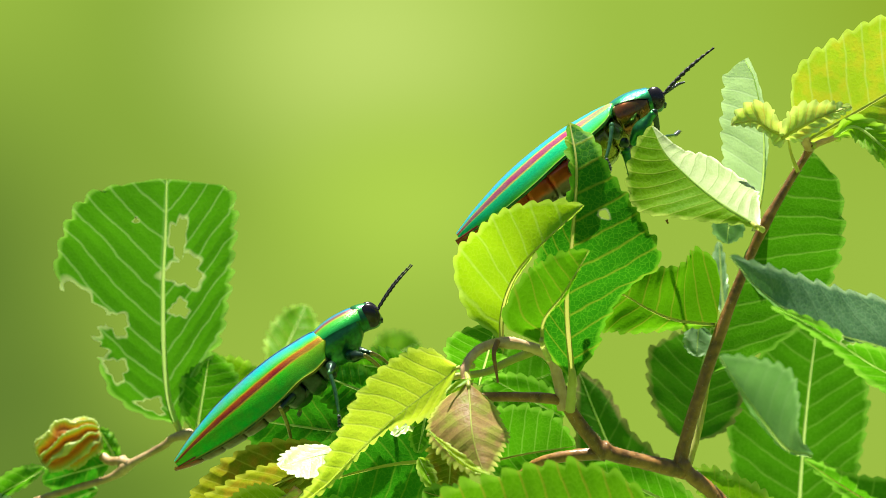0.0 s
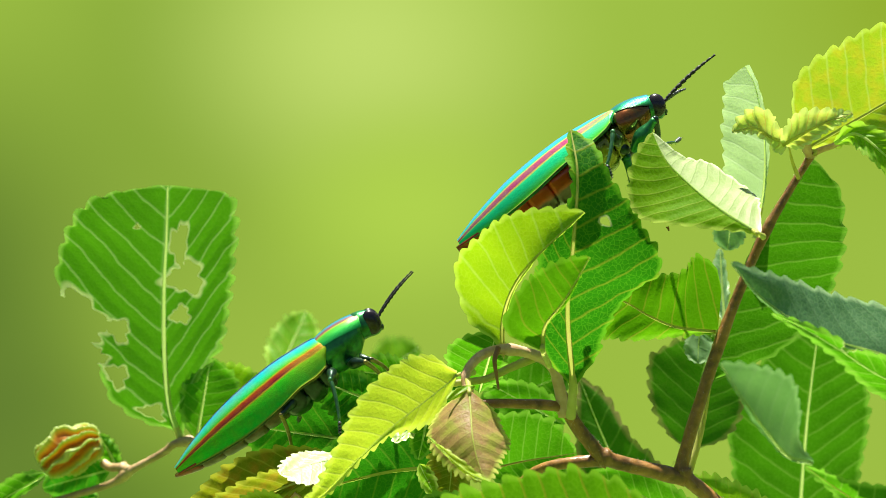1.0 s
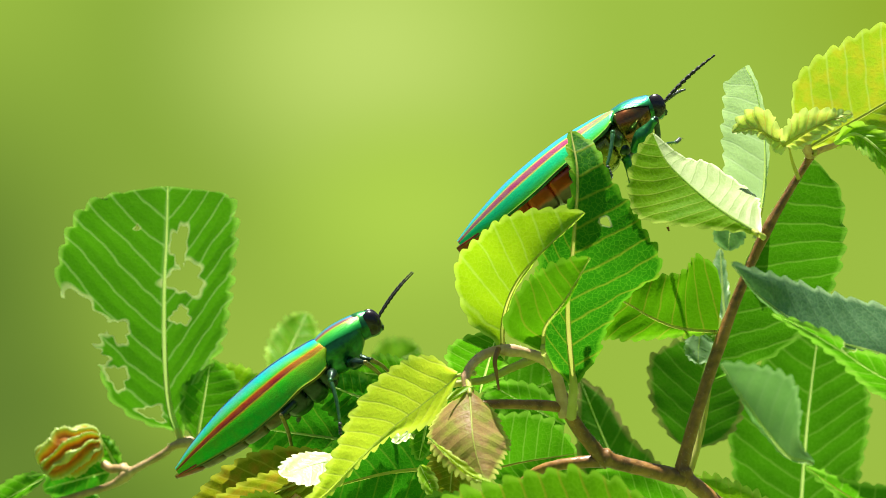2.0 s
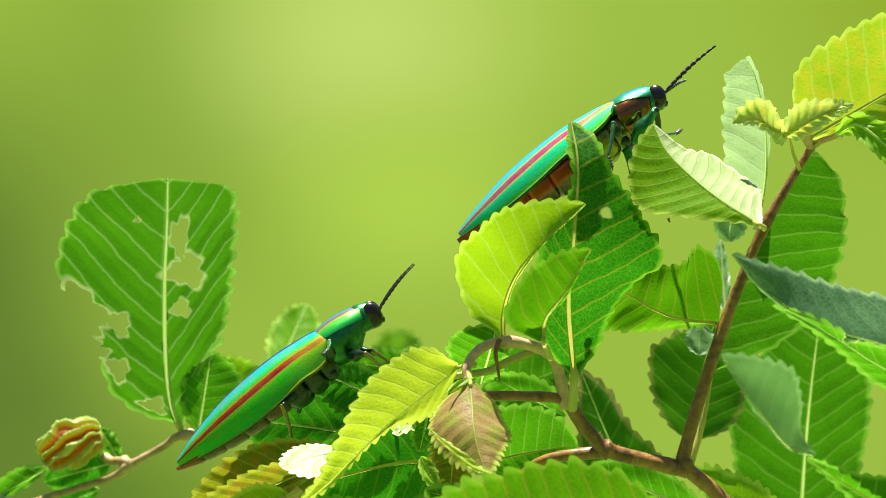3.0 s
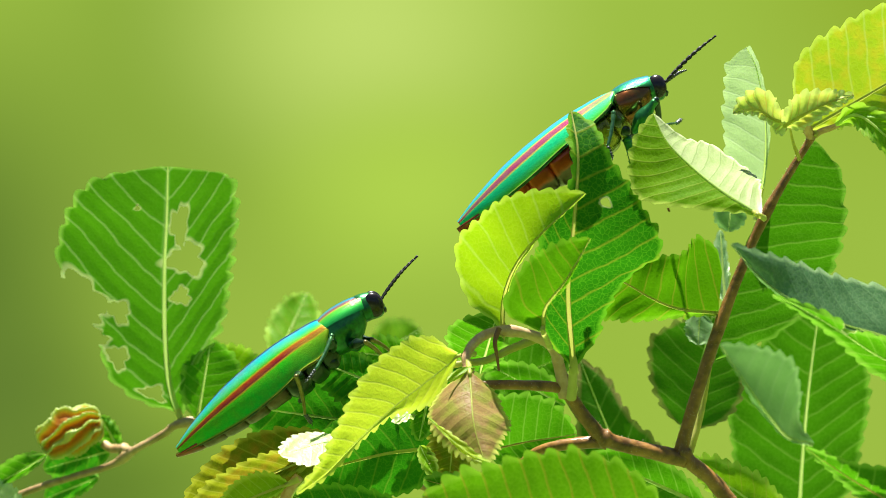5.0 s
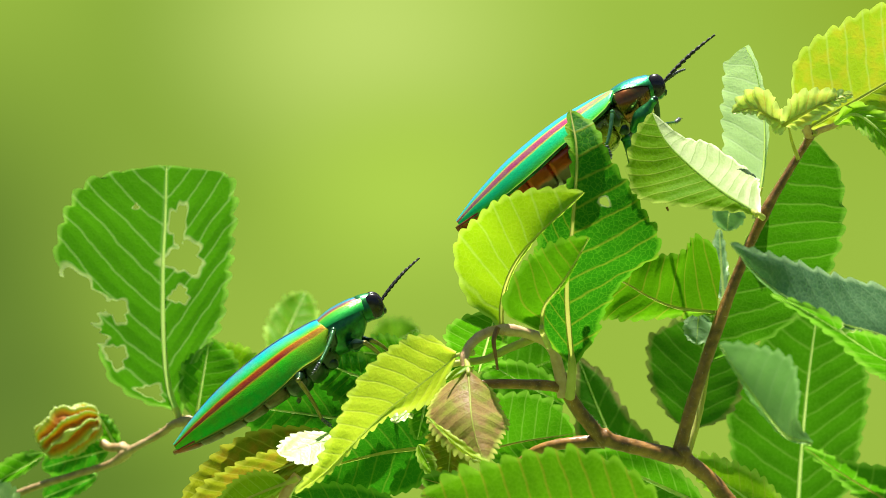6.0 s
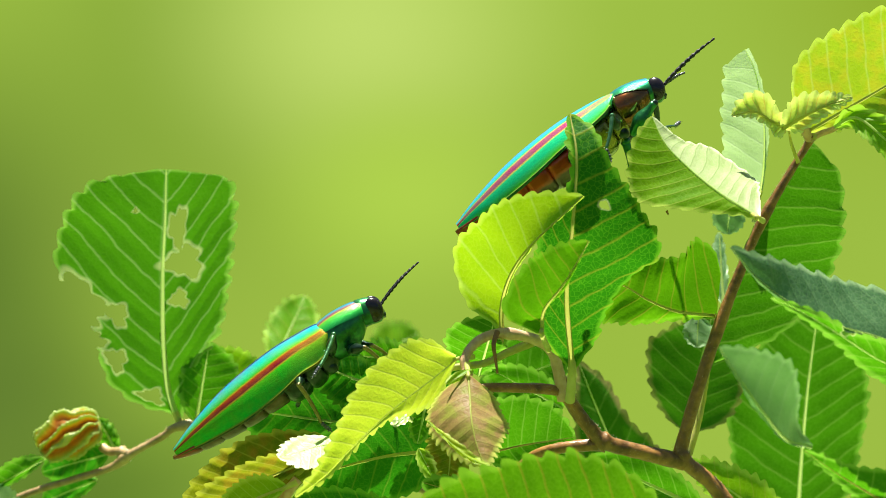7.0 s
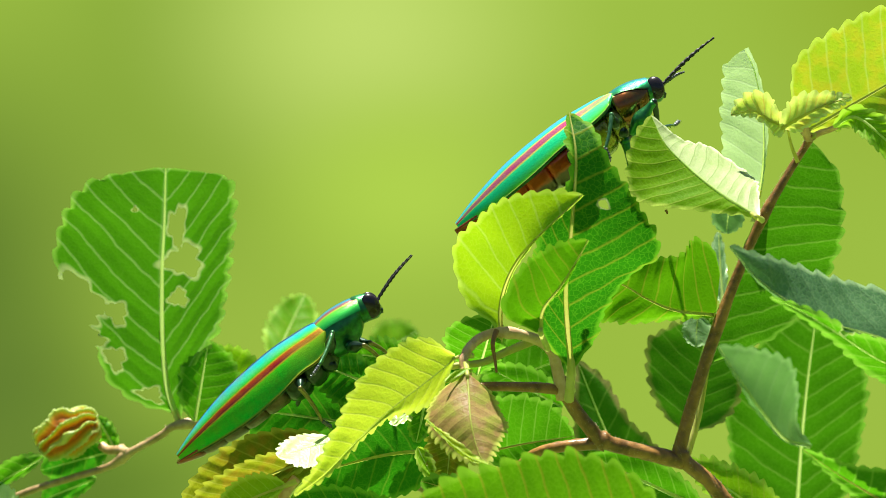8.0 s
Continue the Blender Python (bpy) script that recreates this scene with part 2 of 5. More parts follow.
SHIELD_STOPS = [(0.0, (0.01, 0.10, 0.30)), (0.15, (0.02, 0.34, 0.46)), (0.24, (0.26, 0.12, 0.16)), (0.36, (0.22, 0.07, 0.09)),
                (0.41, (0.42, 0.34, 0.04)), (0.50, (0.10, 0.52, 0.04)), (0.80, (0.02, 0.42, 0.06)), (1.0, (0.005, 0.20, 0.05))]
SHIELD_TEAL = [(0.0, (0.02, 0.05, 0.12)), (0.12, (0.04, 0.17, 0.36)), (0.3, (0.04, 0.34, 0.42)), (0.5, (0.03, 0.40, 0.28)),
               (0.7, (0.03, 0.46, 0.20)), (0.88, (0.02, 0.30, 0.08)), (0.96, (0.02, 0.10, 0.03)), (1.0, (0.01, 0.02, 0.01))]
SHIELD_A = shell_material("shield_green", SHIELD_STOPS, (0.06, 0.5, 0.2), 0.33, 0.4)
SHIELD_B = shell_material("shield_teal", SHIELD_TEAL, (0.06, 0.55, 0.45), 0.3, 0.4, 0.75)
METAL_GREEN = plain_material("shell_green", (0.004, 0.09, 0.035), (0.03, 0.26, 0.05), 0.28, 1500, 0.7, 0.35, coat=0.3)
METAL_DARK = plain_material("shell_dark", (0.006, 0.02, 0.012), (0.02, 0.06, 0.03), 0.28, 1500, 0.6, 0.35, coat=0.3)
COPPER = plain_material("shell_copper", (0.012, 0.10, 0.022), (0.24, 0.07, 0.010), 0.2, 520, 0.8, 0.7, coat=0.5)
GILT = plain_material("shell_gilt", (0.015, 0.06, 0.02), (0.34, 0.32, 0.03), 0.25, 500, 0.7, 0.4, coat=0.3)
BELLY = plain_material("belly_grey", (0.03, 0.022, 0.012), (0.16, 0.11, 0.055), 0.4, 1000, 0.3, 0.5)
BELLY_RED = plain_material("belly_red", (0.05, 0.014, 0.007), (0.34, 0.045, 0.012), 0.3, 800, 0.5, 0.4, coat=0.3)
def belly_material():
    """Belly rings: copper red flanks, horn grey below."""
    n = Nodes("belly_red_flank")
    co = n.add("TexCoord").outputs["Object"]
    a = n.add("TexNoise", {"Vector": co}, Scale=900.0, Detail=4.0).outputs["Fac"]
    height = n.add("SeparateXYZ", {"Vector": co}).outputs["Z"]
    level = n.math("ADD", n.math("MULTIPLY", height, 300.0), n.math("MULTIPLY", a, 0.3))
    flank = n.ramp(n.math("ADD", level, 0.85), [(0.05, (0, 0, 0)), (0.3, (1, 1, 1))])
    grey = n.mix(a, (0.03, 0.02, 0.012), (0.16, 0.11, 0.07))
    red = n.mix(a, (0.28, 0.028, 0.006), (0.62, 0.085, 0.014))
    nb = n.add("Bump", {"Height": a}, Strength=0.4, Distance=0.0002).outputs["Normal"]
    s = n.add("BsdfPrincipled", {"Base Color": n.mix(flank, grey, red), "Normal": nb}, Roughness=0.3, Metallic=0.4, **{"Coat Weight": 0.3, "Coat Roughness": 0.12})
    return n.done(s.outputs[0])


BELLY_FLANK = belly_material()
LEG_GOLD = plain_material("leg_bronze", (0.10, 0.09, 0.02), (0.26, 0.22, 0.06), 0.3, 1500, 0.6, 0.3, coat=0.3)
LEG_GREEN = plain_material("leg_green", (0.015, 0.075, 0.03), (0.08, 0.24, 0.09), 0.28, 1500, 0.65, 0.3, coat=0.3)
FOOT = plain_material("foot_grey", (0.03, 0.04, 0.04), (0.17, 0.19, 0.19), 0.35, 2500, 0.5, 0.5)
BLACK = plain_material("feeler_black", (0.006, 0.006, 0.007), (0.022, 0.022, 0.024), 0.62, 2500, 0.1, 0.4)
EYE = plain_material("eye_black", (0.006, 0.004, 0.006), (0.014, 0.010, 0.013), 0.26, 4000, 0.0, 0.05, spec=0.5, coat=0.1)


# ---- building helpers ----
def part(name, bm, material, parent, label="", smooth=True):
    me = bpy.data.meshes.new(name)
    bm.to_mesh(me)
    bm.free()
    me.materials.append(material)
    if smooth:
        me.polygons.foreach_set("use_smooth", [True] * len(me.polygons))
    ob = new(name, me)
    ob.parent = parent
    return tagged(ob, label)


def sheet(bm, rows, closed=False):
    """Quads over rows of vertices of equal length."""
    for a, b in zip(rows, rows[1:]):
        m = len(a)
        for i in range(m if closed else m - 1):
            j = (i + 1) % m
            bm.faces.new((a[i], a[j], b[j], b[i]))


def spline(points, n):
    """A smooth curve through points, n steps to each stretch."""
    pts = [Vector(p) for p in points]
    pts = [2 * pts[0] - pts[1]] + pts + [2 * pts[-1] - pts[-2]]
    out = []
    for i in range(1, len(pts) - 2):
        p0, p1, p2, p3 = pts[i - 1:i + 3]
        for k in range(n):
            t = k / n
            out.append(0.5 * (2 * p1 + (p2 - p0) * t + (2 * p0 - 5 * p1 + 4 * p2 - p3) * t * t
                              + (3 * p1 - p0 - 3 * p2 + p3) * t ** 3))
    out.append(pts[-2])
    return out


def tube(bm, path, radius, sides=10, rough=0.0):
    """A tapered tube; radius(u) in metres for u from 0 to 1 along the path."""
    rows, side = [], None
    for i, p in enumerate(path):
        d = (path[min(i + 1, len(path) - 1)] - path[max(i - 1, 0)]).normalized()
        if side is None:
            side = d.orthogonal().normalized()
        side = (side - d * side.dot(d)).normalized()
        other = d.cross(side)
        u = i / (len(path) - 1)
        row = []
        for k in range(sides):
            a = 2 * math.pi * k / sides
            r = radius(u)
            if rough:
                r *= 1 + rough * noise.noise(Vector((p.x * 700 + k, p.z * 700, p.y * 700)))
            row.append(bm.verts.new(p + (side * math.cos(a) + other * math.sin(a)) * r))
        rows.append(row)
    sheet(bm, rows, True)
    bm.faces.new(rows[0][::-1])
    bm.faces.new(rows[-1])


def twig(name, points, r0, r1, material, parent, knots=(), n=8, label="", rough=0.12, down=0):
    """A twig through places on the plan, radii in steps, with swellings at the knots."""
    bm = bmesh.new()
    path = spline([at(*p) for p in points], n)

    def radius(u):
        r = r0 + (r1 - r0) * u
        for k, h in knots:
            r *= 1 + h * math.exp(-((u - k) / 0.03) ** 2)
        return r * STEP
    tube(bm, path, radius, 12, rough)
    ob = part(name, bm, material, parent, label)
    if down:
        # the fine down on young bark
        rng = random.Random(int(points[0][0]))
        bm = bmesh.new()
        for _ in range(down):
            i = rng.randrange(1, len(path) - 1)
            d = (path[i + 1] - path[i]).normalized()
            p = path[i] + (path[i + 1] - path[i]) * rng.random()
            o = d.orthogonal().normalized()
            o = Matrix.Rotation(rng.uniform(0, 6.283), 3, d) @ o
            r = radius(i / (len(path) - 1)) * 0.95
            tip = p + o * (r + rng.uniform(2.0, 6.5) * STEP) + d * rng.uniform(-2, 4) * STEP
            w = d.cross(o) * 0.22 * STEP
            q = d * 0.22 * STEP
            base = [bm.verts.new(p + o * r + w), bm.verts.new(p + o * r - w), bm.verts.new(p + o * r + q)]
            top = bm.verts.new(tip)
            for a, b in ((0, 1), (1, 2), (2, 0)):
                bm.faces.new((base[a], base[b], top))
        tagged(part("down", bm, DOWN, ob), kind="stuff")
    return ob


def curve(pairs, x):
    """Smooth value at x from a few (x, value) pairs in rising x."""
    last = len(pairs) - 1

    def slope(i):
        a, b = pairs[max(i - 1, 0)], pairs[min(i + 1, last)]
        return (b[1] - a[1]) / (b[0] - a[0])
    for i in range(last):
        (x0, y0), (x1, y1) = pairs[i], pairs[i + 1]
        if x <= x1:
            w = x1 - x0
            t = max(0.0, (x - x0) / w)
            return ((2 * t ** 3 - 3 * t * t + 1) * y0 + (t ** 3 - 2 * t * t + t) * w * slope(i)
                    + (3 * t * t - 2 * t ** 3) * y1 + (t ** 3 - t * t) * w * slope(i + 1))
    return pairs[-1][1]


def leaf(parent, base, tip, left, right, material, vein=None, mid=(), roll=0, fold=(0, 0), curl=(0, 0), bow=0, sway=0,
         widest=0.5, tip_power=2.0, teeth=15, tooth=6.0, veins=10, quilt=2.4, wave=2.0, rise=0.17,
         holes=(), label="", stalk=None, stalk_width=5.0, rib=3.6, sharp=0.45, other=None):
    """A toothed elm leaf from base to tip, its midrib through the places in mid. left, right: half widths in steps, to
    each side on the way to the tip, or a profile of (part of the way, half width) as it shows from the front;
    fold, curl: degrees by which each half is raised towards the viewer; holes: eaten ellipses (along, across, a, b);
    other: the material of the right half where it shows its other face, sun glare painted in."""
    marks = [at(*p) for p in (base, *mid, tip)]
    b = marks[0]
    k = 1 + 0.5 * (base[2] + tip[2]) * 0.001 / REACH
    s = STEP * k
    line = spline(marks, 24)
    run = [0.0]
    for p, q in zip(line, line[1:]):
        run.append(run[-1] + (q - p).length)
    length = run[-1]

    def along(u):
        want = min(max(u, 0.0), 1.0) * length
        i = 0
        while i < len(run) - 2 and run[i + 1] < want:
            i += 1
        return line[i].lerp(line[i + 1], (want - run[i]) / (run[i + 1] - run[i]))
    rng = random.Random(int(base[0] * 3 + tip[1] * 7))
    ph = [rng.uniform(0, 6.28) for _ in range(6)]
    jag = [rng.uniform(0.65, 1.2) for _ in range(teeth * 2 + 6)]
    widths = (left, right)
    most = [max(w for _, w in q) if isinstance(q, (list, tuple)) else q for q in widths]

    def axes(u):
        e1 = (along(u + 0.04) - along(u - 0.04)).normalized()
        e2 = e1.cross(Vector((0, -1, 0))).normalized()
        nn = e2.cross(e1).normalized()
        nn = -nn if nn.y > 0 else nn
        r = radians(roll)
        return e1, e2 * math.cos(r) + nn * math.sin(r), nn * math.cos(r) - e2 * math.sin(r)

    def frame_at(u):
        return axes(u)[1:]

    def spread(u, sd):
        i = 1 if sd > 0 else 0
        w = widths[i]
        if isinstance(w, (list, tuple)):
            x, z = frame_at(u)
            ang = radians(fold[i] + 0.5 * curl[i])
            d = x * math.cos(ang) + z * sd * math.sin(ang)
            return max(curve(w, u), 0.6) * s / max(0.35, math.hypot(d.x, d.z))
        if u < widest:
            q = 1 - ((widest - u) / widest) ** 2
        else:
            q = 1 - ((u - widest) / (1 - widest)) ** tip_power
        return max(w * max(q, 0) ** 0.7, 0.6) * s

    # the way along each margin, for the spacing of rows and teeth
    steps = 160
    table = [[spread(i / steps, sd) for i in range(steps + 1)] for sd in (-1, 1)]
    margin = []
    for q in table:
        way = [0.0]
        for i in range(steps):
            way.append(way[-1] + math.hypot(length / steps, q[i + 1] - q[i]))
        margin.append([w / way[-1] for w in way])

    def lookup(q, u):
        x = min(max(u, 0.0), 1.0) * steps
        i = min(int(x), steps - 1)
        return q[i] + (q[i + 1] - q[i]) * (x - i)

    def width(u, sd):
        return lookup(table[1 if sd > 0 else 0], u)

    def vein_course(u, v):
        # side veins run straight from the rib to the margin
        i = 1 if v >= 0 else 0
        reach_out = abs(v) * width(u, 1 if v >= 0 else -1) / (max(most[i], 1) * s)
        return veins * (u - rise * reach_out ** 1.12)

    def spine(u):
        x, z = frame_at(u)
        return along(u) + x * sway * s * 4 * u * (1 - u) + z * bow * s * 4 * u * (1 - u)

    def surf(u, v, out=0.0, lift=0.0):
        sd = 1 if v >= 0 else -1
        a = abs(v)
        e1, x, z = axes(u)
        i = 1 if sd > 0 else 0
        ang = radians(fold[i] + curl[i] * a)
        d = x * sd * math.cos(ang) + z * math.sin(ang)
        up = z * math.cos(ang) - x * sd * math.sin(ang)
        p = spine(u) + d * (width(u, sd) * a + out)
        f = vein_course(u, v)
        h = 0.6 * quilt * s * (abs(math.sin(math.pi * (f + 0.15 - 0.5))) - 0.5) * min(1, 3 * a, 8 * u, 5 * (1 - u))
        fade = min(1, 7 * (1 - u))
        h += fade * wave * s * a * a * (math.sin(9 * u + ph[0] + sd) + 0.6 * math.sin(21 * u + ph[1] - sd))
        h += fade * 1.2 * s * math.sin(5 * v + 7 * u + ph[2])
        if out:
            # teeth stand out from the margin and lean to the tip
            slope = (width(u + 0.012, sd) - width(u - 0.012, sd)) / (0.024 * length)
            p += (e1 * (0.35 - slope) / math.hypot(1, slope) - d * (1 - 1 / math.hypot(1, slope))) * out
        return p + up * (h + lift)

    bm = bmesh.new()
    uvl = bm.loops.layers.uv.new("uv")
    edge = bm.verts.layers.float.new("edge")
    rim = bm.verts.layers.float.new("rim")
    bitten = bm.verts.layers.float.new("bitten")
    course = bm.verts.layers.float.new("course")
    rows_n, half = (teeth * 14, 34) if len(holes) > 2 else (teeth * 8, 12)
    grid, where = [], {}

    def rib_width(u):
        return rib * s * (1 - 0.8 * u)
    shared = [(p + q) / 2 for p, q in zip(*margin)]
    columns = [q / half for q in range(1, half)] + [1 - 0.45 / half, 1.0]
    at_step = 0
    for r in range(rows_n + 1):
        while at_step < steps - 1 and shared[at_step + 1] < r / rows_n:
            at_step += 1
        u = min(1.0, (at_step + (r / rows_n - shared[at_step]) / (shared[at_step + 1] - shared[at_step])) / steps)
        row = []
        slit = [min(0.065, 0.8 * rib_width(u) / width(u, sd)) for sd in (-1, 1)]
        for v in [*[-q for q in reversed(columns)], -slit[0], slit[1], *columns]:
            out = 0.0
            side = 1 if v > 0 else 0
            if abs(v) > 0.82:
                f = margin[side][0] + lookup(margin[side], u) * teeth
                cell = int(f) + (teeth + 2 if side else 0)
                fr = f - int(f)
                shape = math.sin(math.pi * min(fr ** 1.5, 1.0)) ** 0.75
                point = min(1, fr / 0.75) ** 1.2 * min(1, (1 - fr) / 0.25) ** 0.7
                shape += (point * 1.15 - shape) * sharp
                steep = (width(u + 0.012, 1 if side else -1) - width(u - 0.012, 1 if side else -1)) / (0.024 * length)
                out = min(tooth, 0.18 * most[side] + 0.6) / (1 + 0.1 * steep * steep) * s * jag[cell] * shape * min(1, 6 * u, 8 * (1 - lookup(margin[side], u)) + 0.2) * ((abs(v) - 0.82) / 0.18) ** 1.5
            vert = bm.verts.new(surf(u, v, out))
            vert[course] = vein_course(u, v) + 0.15
            w = width(u, 1 if side else -1)
            vert[edge] = min(abs(v), 1.0)
            # the pale rim runs on round a blunt tip
            vert[rim] = 1 - min(1.0, min((1 - abs(v)) * w, (1 - u) * length * 0.9 + (1 - abs(v)) * 4 * s) / (min(24, 0.8 * most[side]) * s))
            where[vert] = (u * length * 1000 + ph[3], v * w * 1000 + ph[4], u, v)
            row.append(vert)
        grid.append(row)
    half += 1
    sheet(bm, [r[:half + 1] for r in grid])
    first = len(bm.faces)
    sheet(bm, [r[half + 1:] for r in grid])
    if other:
        bm.faces.ensure_lookup_table()
        for face in bm.faces[first:]:
            face.material_index = 1
    for face in bm.faces:
        for loop in face.loops:
            loop[uvl].uv = where[loop.vert][:2]
    for hu, hv, ha, hb in holes:
        def off(vert):
            u, v = where[vert][2:]
            g = math.atan2((v - hv) / hb, (u - hu) / ha)
            rr = 1 + 0.22 * math.sin(3 * g + hu * 40) + 0.12 * math.sin(7 * g + 2)
            return math.hypot((u - hu) / ha, (v - hv) / hb) / rr
        dead = [f for f in bm.faces if sum(off(v) < 1 for v in f.verts) >= 3]
        near = {v for f in dead for v in f.verts}
        bmesh.ops.delete(bm, geom=dead, context="FACES")
        for v in bm.verts:
            o = off(v)
            if o > 1.5:
                continue
            u, w = where[v][2:]
            u2, w2 = hu + (u - hu) / max(o, 0.05), hv + (w - hv) / max(o, 0.05)
            if v in near and v.link_faces and abs(w2) <= 1 and 0 <= u2 <= 1:
                v.co = surf(u2, w2)
                v[bitten] = 1.0
            else:
                v[bitten] = max(v[bitten], min(1.0, 2.4 * (1.42 - o)))
    ob = part("leaf", bm, material, parent, label)
    if other:
        ob.data.materials.append(other)
    # the raised ribs on the side that is seen
    front = 1.0 if frame_at(0.5)[1].y <= 0 else -1.0

    # the midrib closes the slit between the halves as an arched strip
    bm = bmesh.new()
    rows = []
    for i in range(41):
        u = i / 40
        x, z = frame_at(u)
        a, c, r = surf(u, -1e-4), surf(u, 1e-4), rib_width(u)
        mid = (a + c) / 2
        rows.append([bm.verts.new(mid + x * math.sin(g) * r + z * front * (math.cos(g) - 0.25) * r * 0.8)
                     for g in [radians(-78 + 26 * q) for q in range(7)]])
    sheet(bm, rows)
    part("midrib", bm, vein or VEIN, ob)
    if stalk:
        bm = bmesh.new()
        path = spline([at(*p) for p in stalk] + [b, surf(0.05, 0)], 6)
        rows = []
        # a channelled stalk, open along its back
        for i, p in enumerate(path):
            d = (path[min(i + 1, len(path) - 1)] - path[max(i - 1, 0)]).normalized()
            side = d.cross(Vector((0, -1, 0))).normalized()
            face = side.cross(d).normalized()
            face = face if face.y < 0 else -face
            u = i / (len(path) - 1)
            r = s * (stalk_width * 1.15 * (1 - u) + rib * 0.98 * u)
            rows.append([bm.verts.new(p + (side * math.sin(g) + face * (math.cos(g) - 0.2 * u)) * r) for g in [radians(-85 + 17 * q) for q in range(11)]])
        sheet(bm, rows)
        part("petiole", bm, STALK, ob)
    return ob


# ---- setting ----
def grass_material():
    n = Nodes("meadow")
    co = n.add("TexCoord").outputs["Object"]
    a = n.add("TexNoise", {"Vector": co}, Scale=0.8, Detail=6.0).outputs["Fac"]
    b = n.add("TexNoise", {"Vector": co}, Scale=30.0, Detail=4.0).outputs["Fac"]
    col = n.mix(a, (0.06, 0.14, 0.015), (0.16, 0.26, 0.03))
    col = n.mix(n.math("MULTIPLY", b, 0.5), col, (0.05, 0.09, 0.012))
    s = n.add("BsdfPrincipled", {"Base Color": col}, Roughness=0.8)
    return n.done(s.outputs[0])


def distance_material():
    """Woods far out of focus: a glowing sheet, sun and shade painted in as soft green patches."""
    n = Nodes("far_woods_glow")
    co = n.add("TexCoord").outputs["Object"]

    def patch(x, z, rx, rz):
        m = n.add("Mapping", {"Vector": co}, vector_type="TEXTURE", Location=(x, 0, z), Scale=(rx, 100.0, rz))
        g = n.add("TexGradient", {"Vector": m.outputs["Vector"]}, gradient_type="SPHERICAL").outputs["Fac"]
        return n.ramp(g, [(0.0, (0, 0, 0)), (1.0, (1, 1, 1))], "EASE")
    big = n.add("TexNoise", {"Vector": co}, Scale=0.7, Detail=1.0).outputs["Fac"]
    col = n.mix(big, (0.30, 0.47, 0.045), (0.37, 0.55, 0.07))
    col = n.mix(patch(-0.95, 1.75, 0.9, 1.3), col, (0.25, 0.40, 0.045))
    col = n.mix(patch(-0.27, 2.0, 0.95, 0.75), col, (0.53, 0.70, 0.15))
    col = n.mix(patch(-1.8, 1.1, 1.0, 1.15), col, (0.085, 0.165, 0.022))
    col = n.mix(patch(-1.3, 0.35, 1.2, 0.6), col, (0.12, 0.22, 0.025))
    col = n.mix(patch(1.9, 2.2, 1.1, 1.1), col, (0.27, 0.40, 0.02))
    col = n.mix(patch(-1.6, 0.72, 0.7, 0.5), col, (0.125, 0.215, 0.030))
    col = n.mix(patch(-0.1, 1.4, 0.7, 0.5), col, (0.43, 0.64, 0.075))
    # shade painted in: the woods behind the camera glow less, to cut fill light
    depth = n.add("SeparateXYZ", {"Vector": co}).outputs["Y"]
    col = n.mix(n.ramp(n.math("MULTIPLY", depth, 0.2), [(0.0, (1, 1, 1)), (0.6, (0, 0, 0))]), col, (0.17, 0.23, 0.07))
    # the woods glow by themselves in place of sunlight falling on them
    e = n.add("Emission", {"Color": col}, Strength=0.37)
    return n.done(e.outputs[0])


bm = bmesh.new()
bmesh.ops.create_circle(bm, cap_ends=True, segments=64, radius=1500)
ground = part("ground", bm, grass_material(), None, "", False)
tagged(ground, "green summer meadow of short grass", "ground", kind="structure")
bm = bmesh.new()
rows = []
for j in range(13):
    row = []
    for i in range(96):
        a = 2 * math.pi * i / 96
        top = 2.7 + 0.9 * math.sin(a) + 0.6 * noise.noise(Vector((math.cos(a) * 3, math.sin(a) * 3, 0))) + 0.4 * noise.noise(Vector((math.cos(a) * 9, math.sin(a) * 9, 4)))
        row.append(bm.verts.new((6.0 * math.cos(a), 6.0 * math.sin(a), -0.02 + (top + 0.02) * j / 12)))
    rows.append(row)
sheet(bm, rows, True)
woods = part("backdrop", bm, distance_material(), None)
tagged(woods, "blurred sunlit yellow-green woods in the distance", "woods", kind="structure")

# ---- the elm branch ----
branch = tagged(new("elm_branch"), "leafy elm branch with brown twigs and toothed green leaves", "branch")
branch.location = (0, 0, 0)

twig("stem", [(1320, 925, 4), (1262, 852, 4), (1212, 808, 4), (1216, 762, 4), (1260, 620, 4), (1308, 490, 4), (1354, 385, 4),
              (1400, 305, 4), (1434, 250, 4), (1440, 236, 3)], 15, 5, BARK, branch, [(0.24, 0.3), (0.48, 0.15), (0.68, 0.25), (0.90, 0.25)], 10, down=1600)
# the sapling's trunk, rooted in the meadow
trunk_foot = Vector((0.16, 0.10, -0.03))
bm = bmesh.new()
tube(bm, spline([at(1300, 902, 4), at(1420, 1040, 8), at(1620, 1900, 30), at(1900, 5000, 70), trunk_foot], 10), lambda u: (0.0015 + 0.007 * u), 14, 0.08)
part("trunk", bm, BARK, branch)
twig("side_twig", [(1214, 815, 4), (1150, 800, 3), (1075, 780, 2), (1045, 752, 1), (1012, 706, 0), (996, 668, -1)], 15, 11, BARK, branch,
     [(0.42, 0.4), (0.88, 0.3)], 10, down=700)
twig("side_twig", [(1072, 783, 2), (1010, 788, 3), (955, 800, 5), (915, 830, 8)], 12, 8, BARK, branch, [(0.0, 0.3)])
twig("side_twig", [(1002, 690, -1), (960, 685, -2), (900, 683, -3), (820, 684, -2)], 10, 8, BARK, branch, [(0.0, 0.2)], down=400)
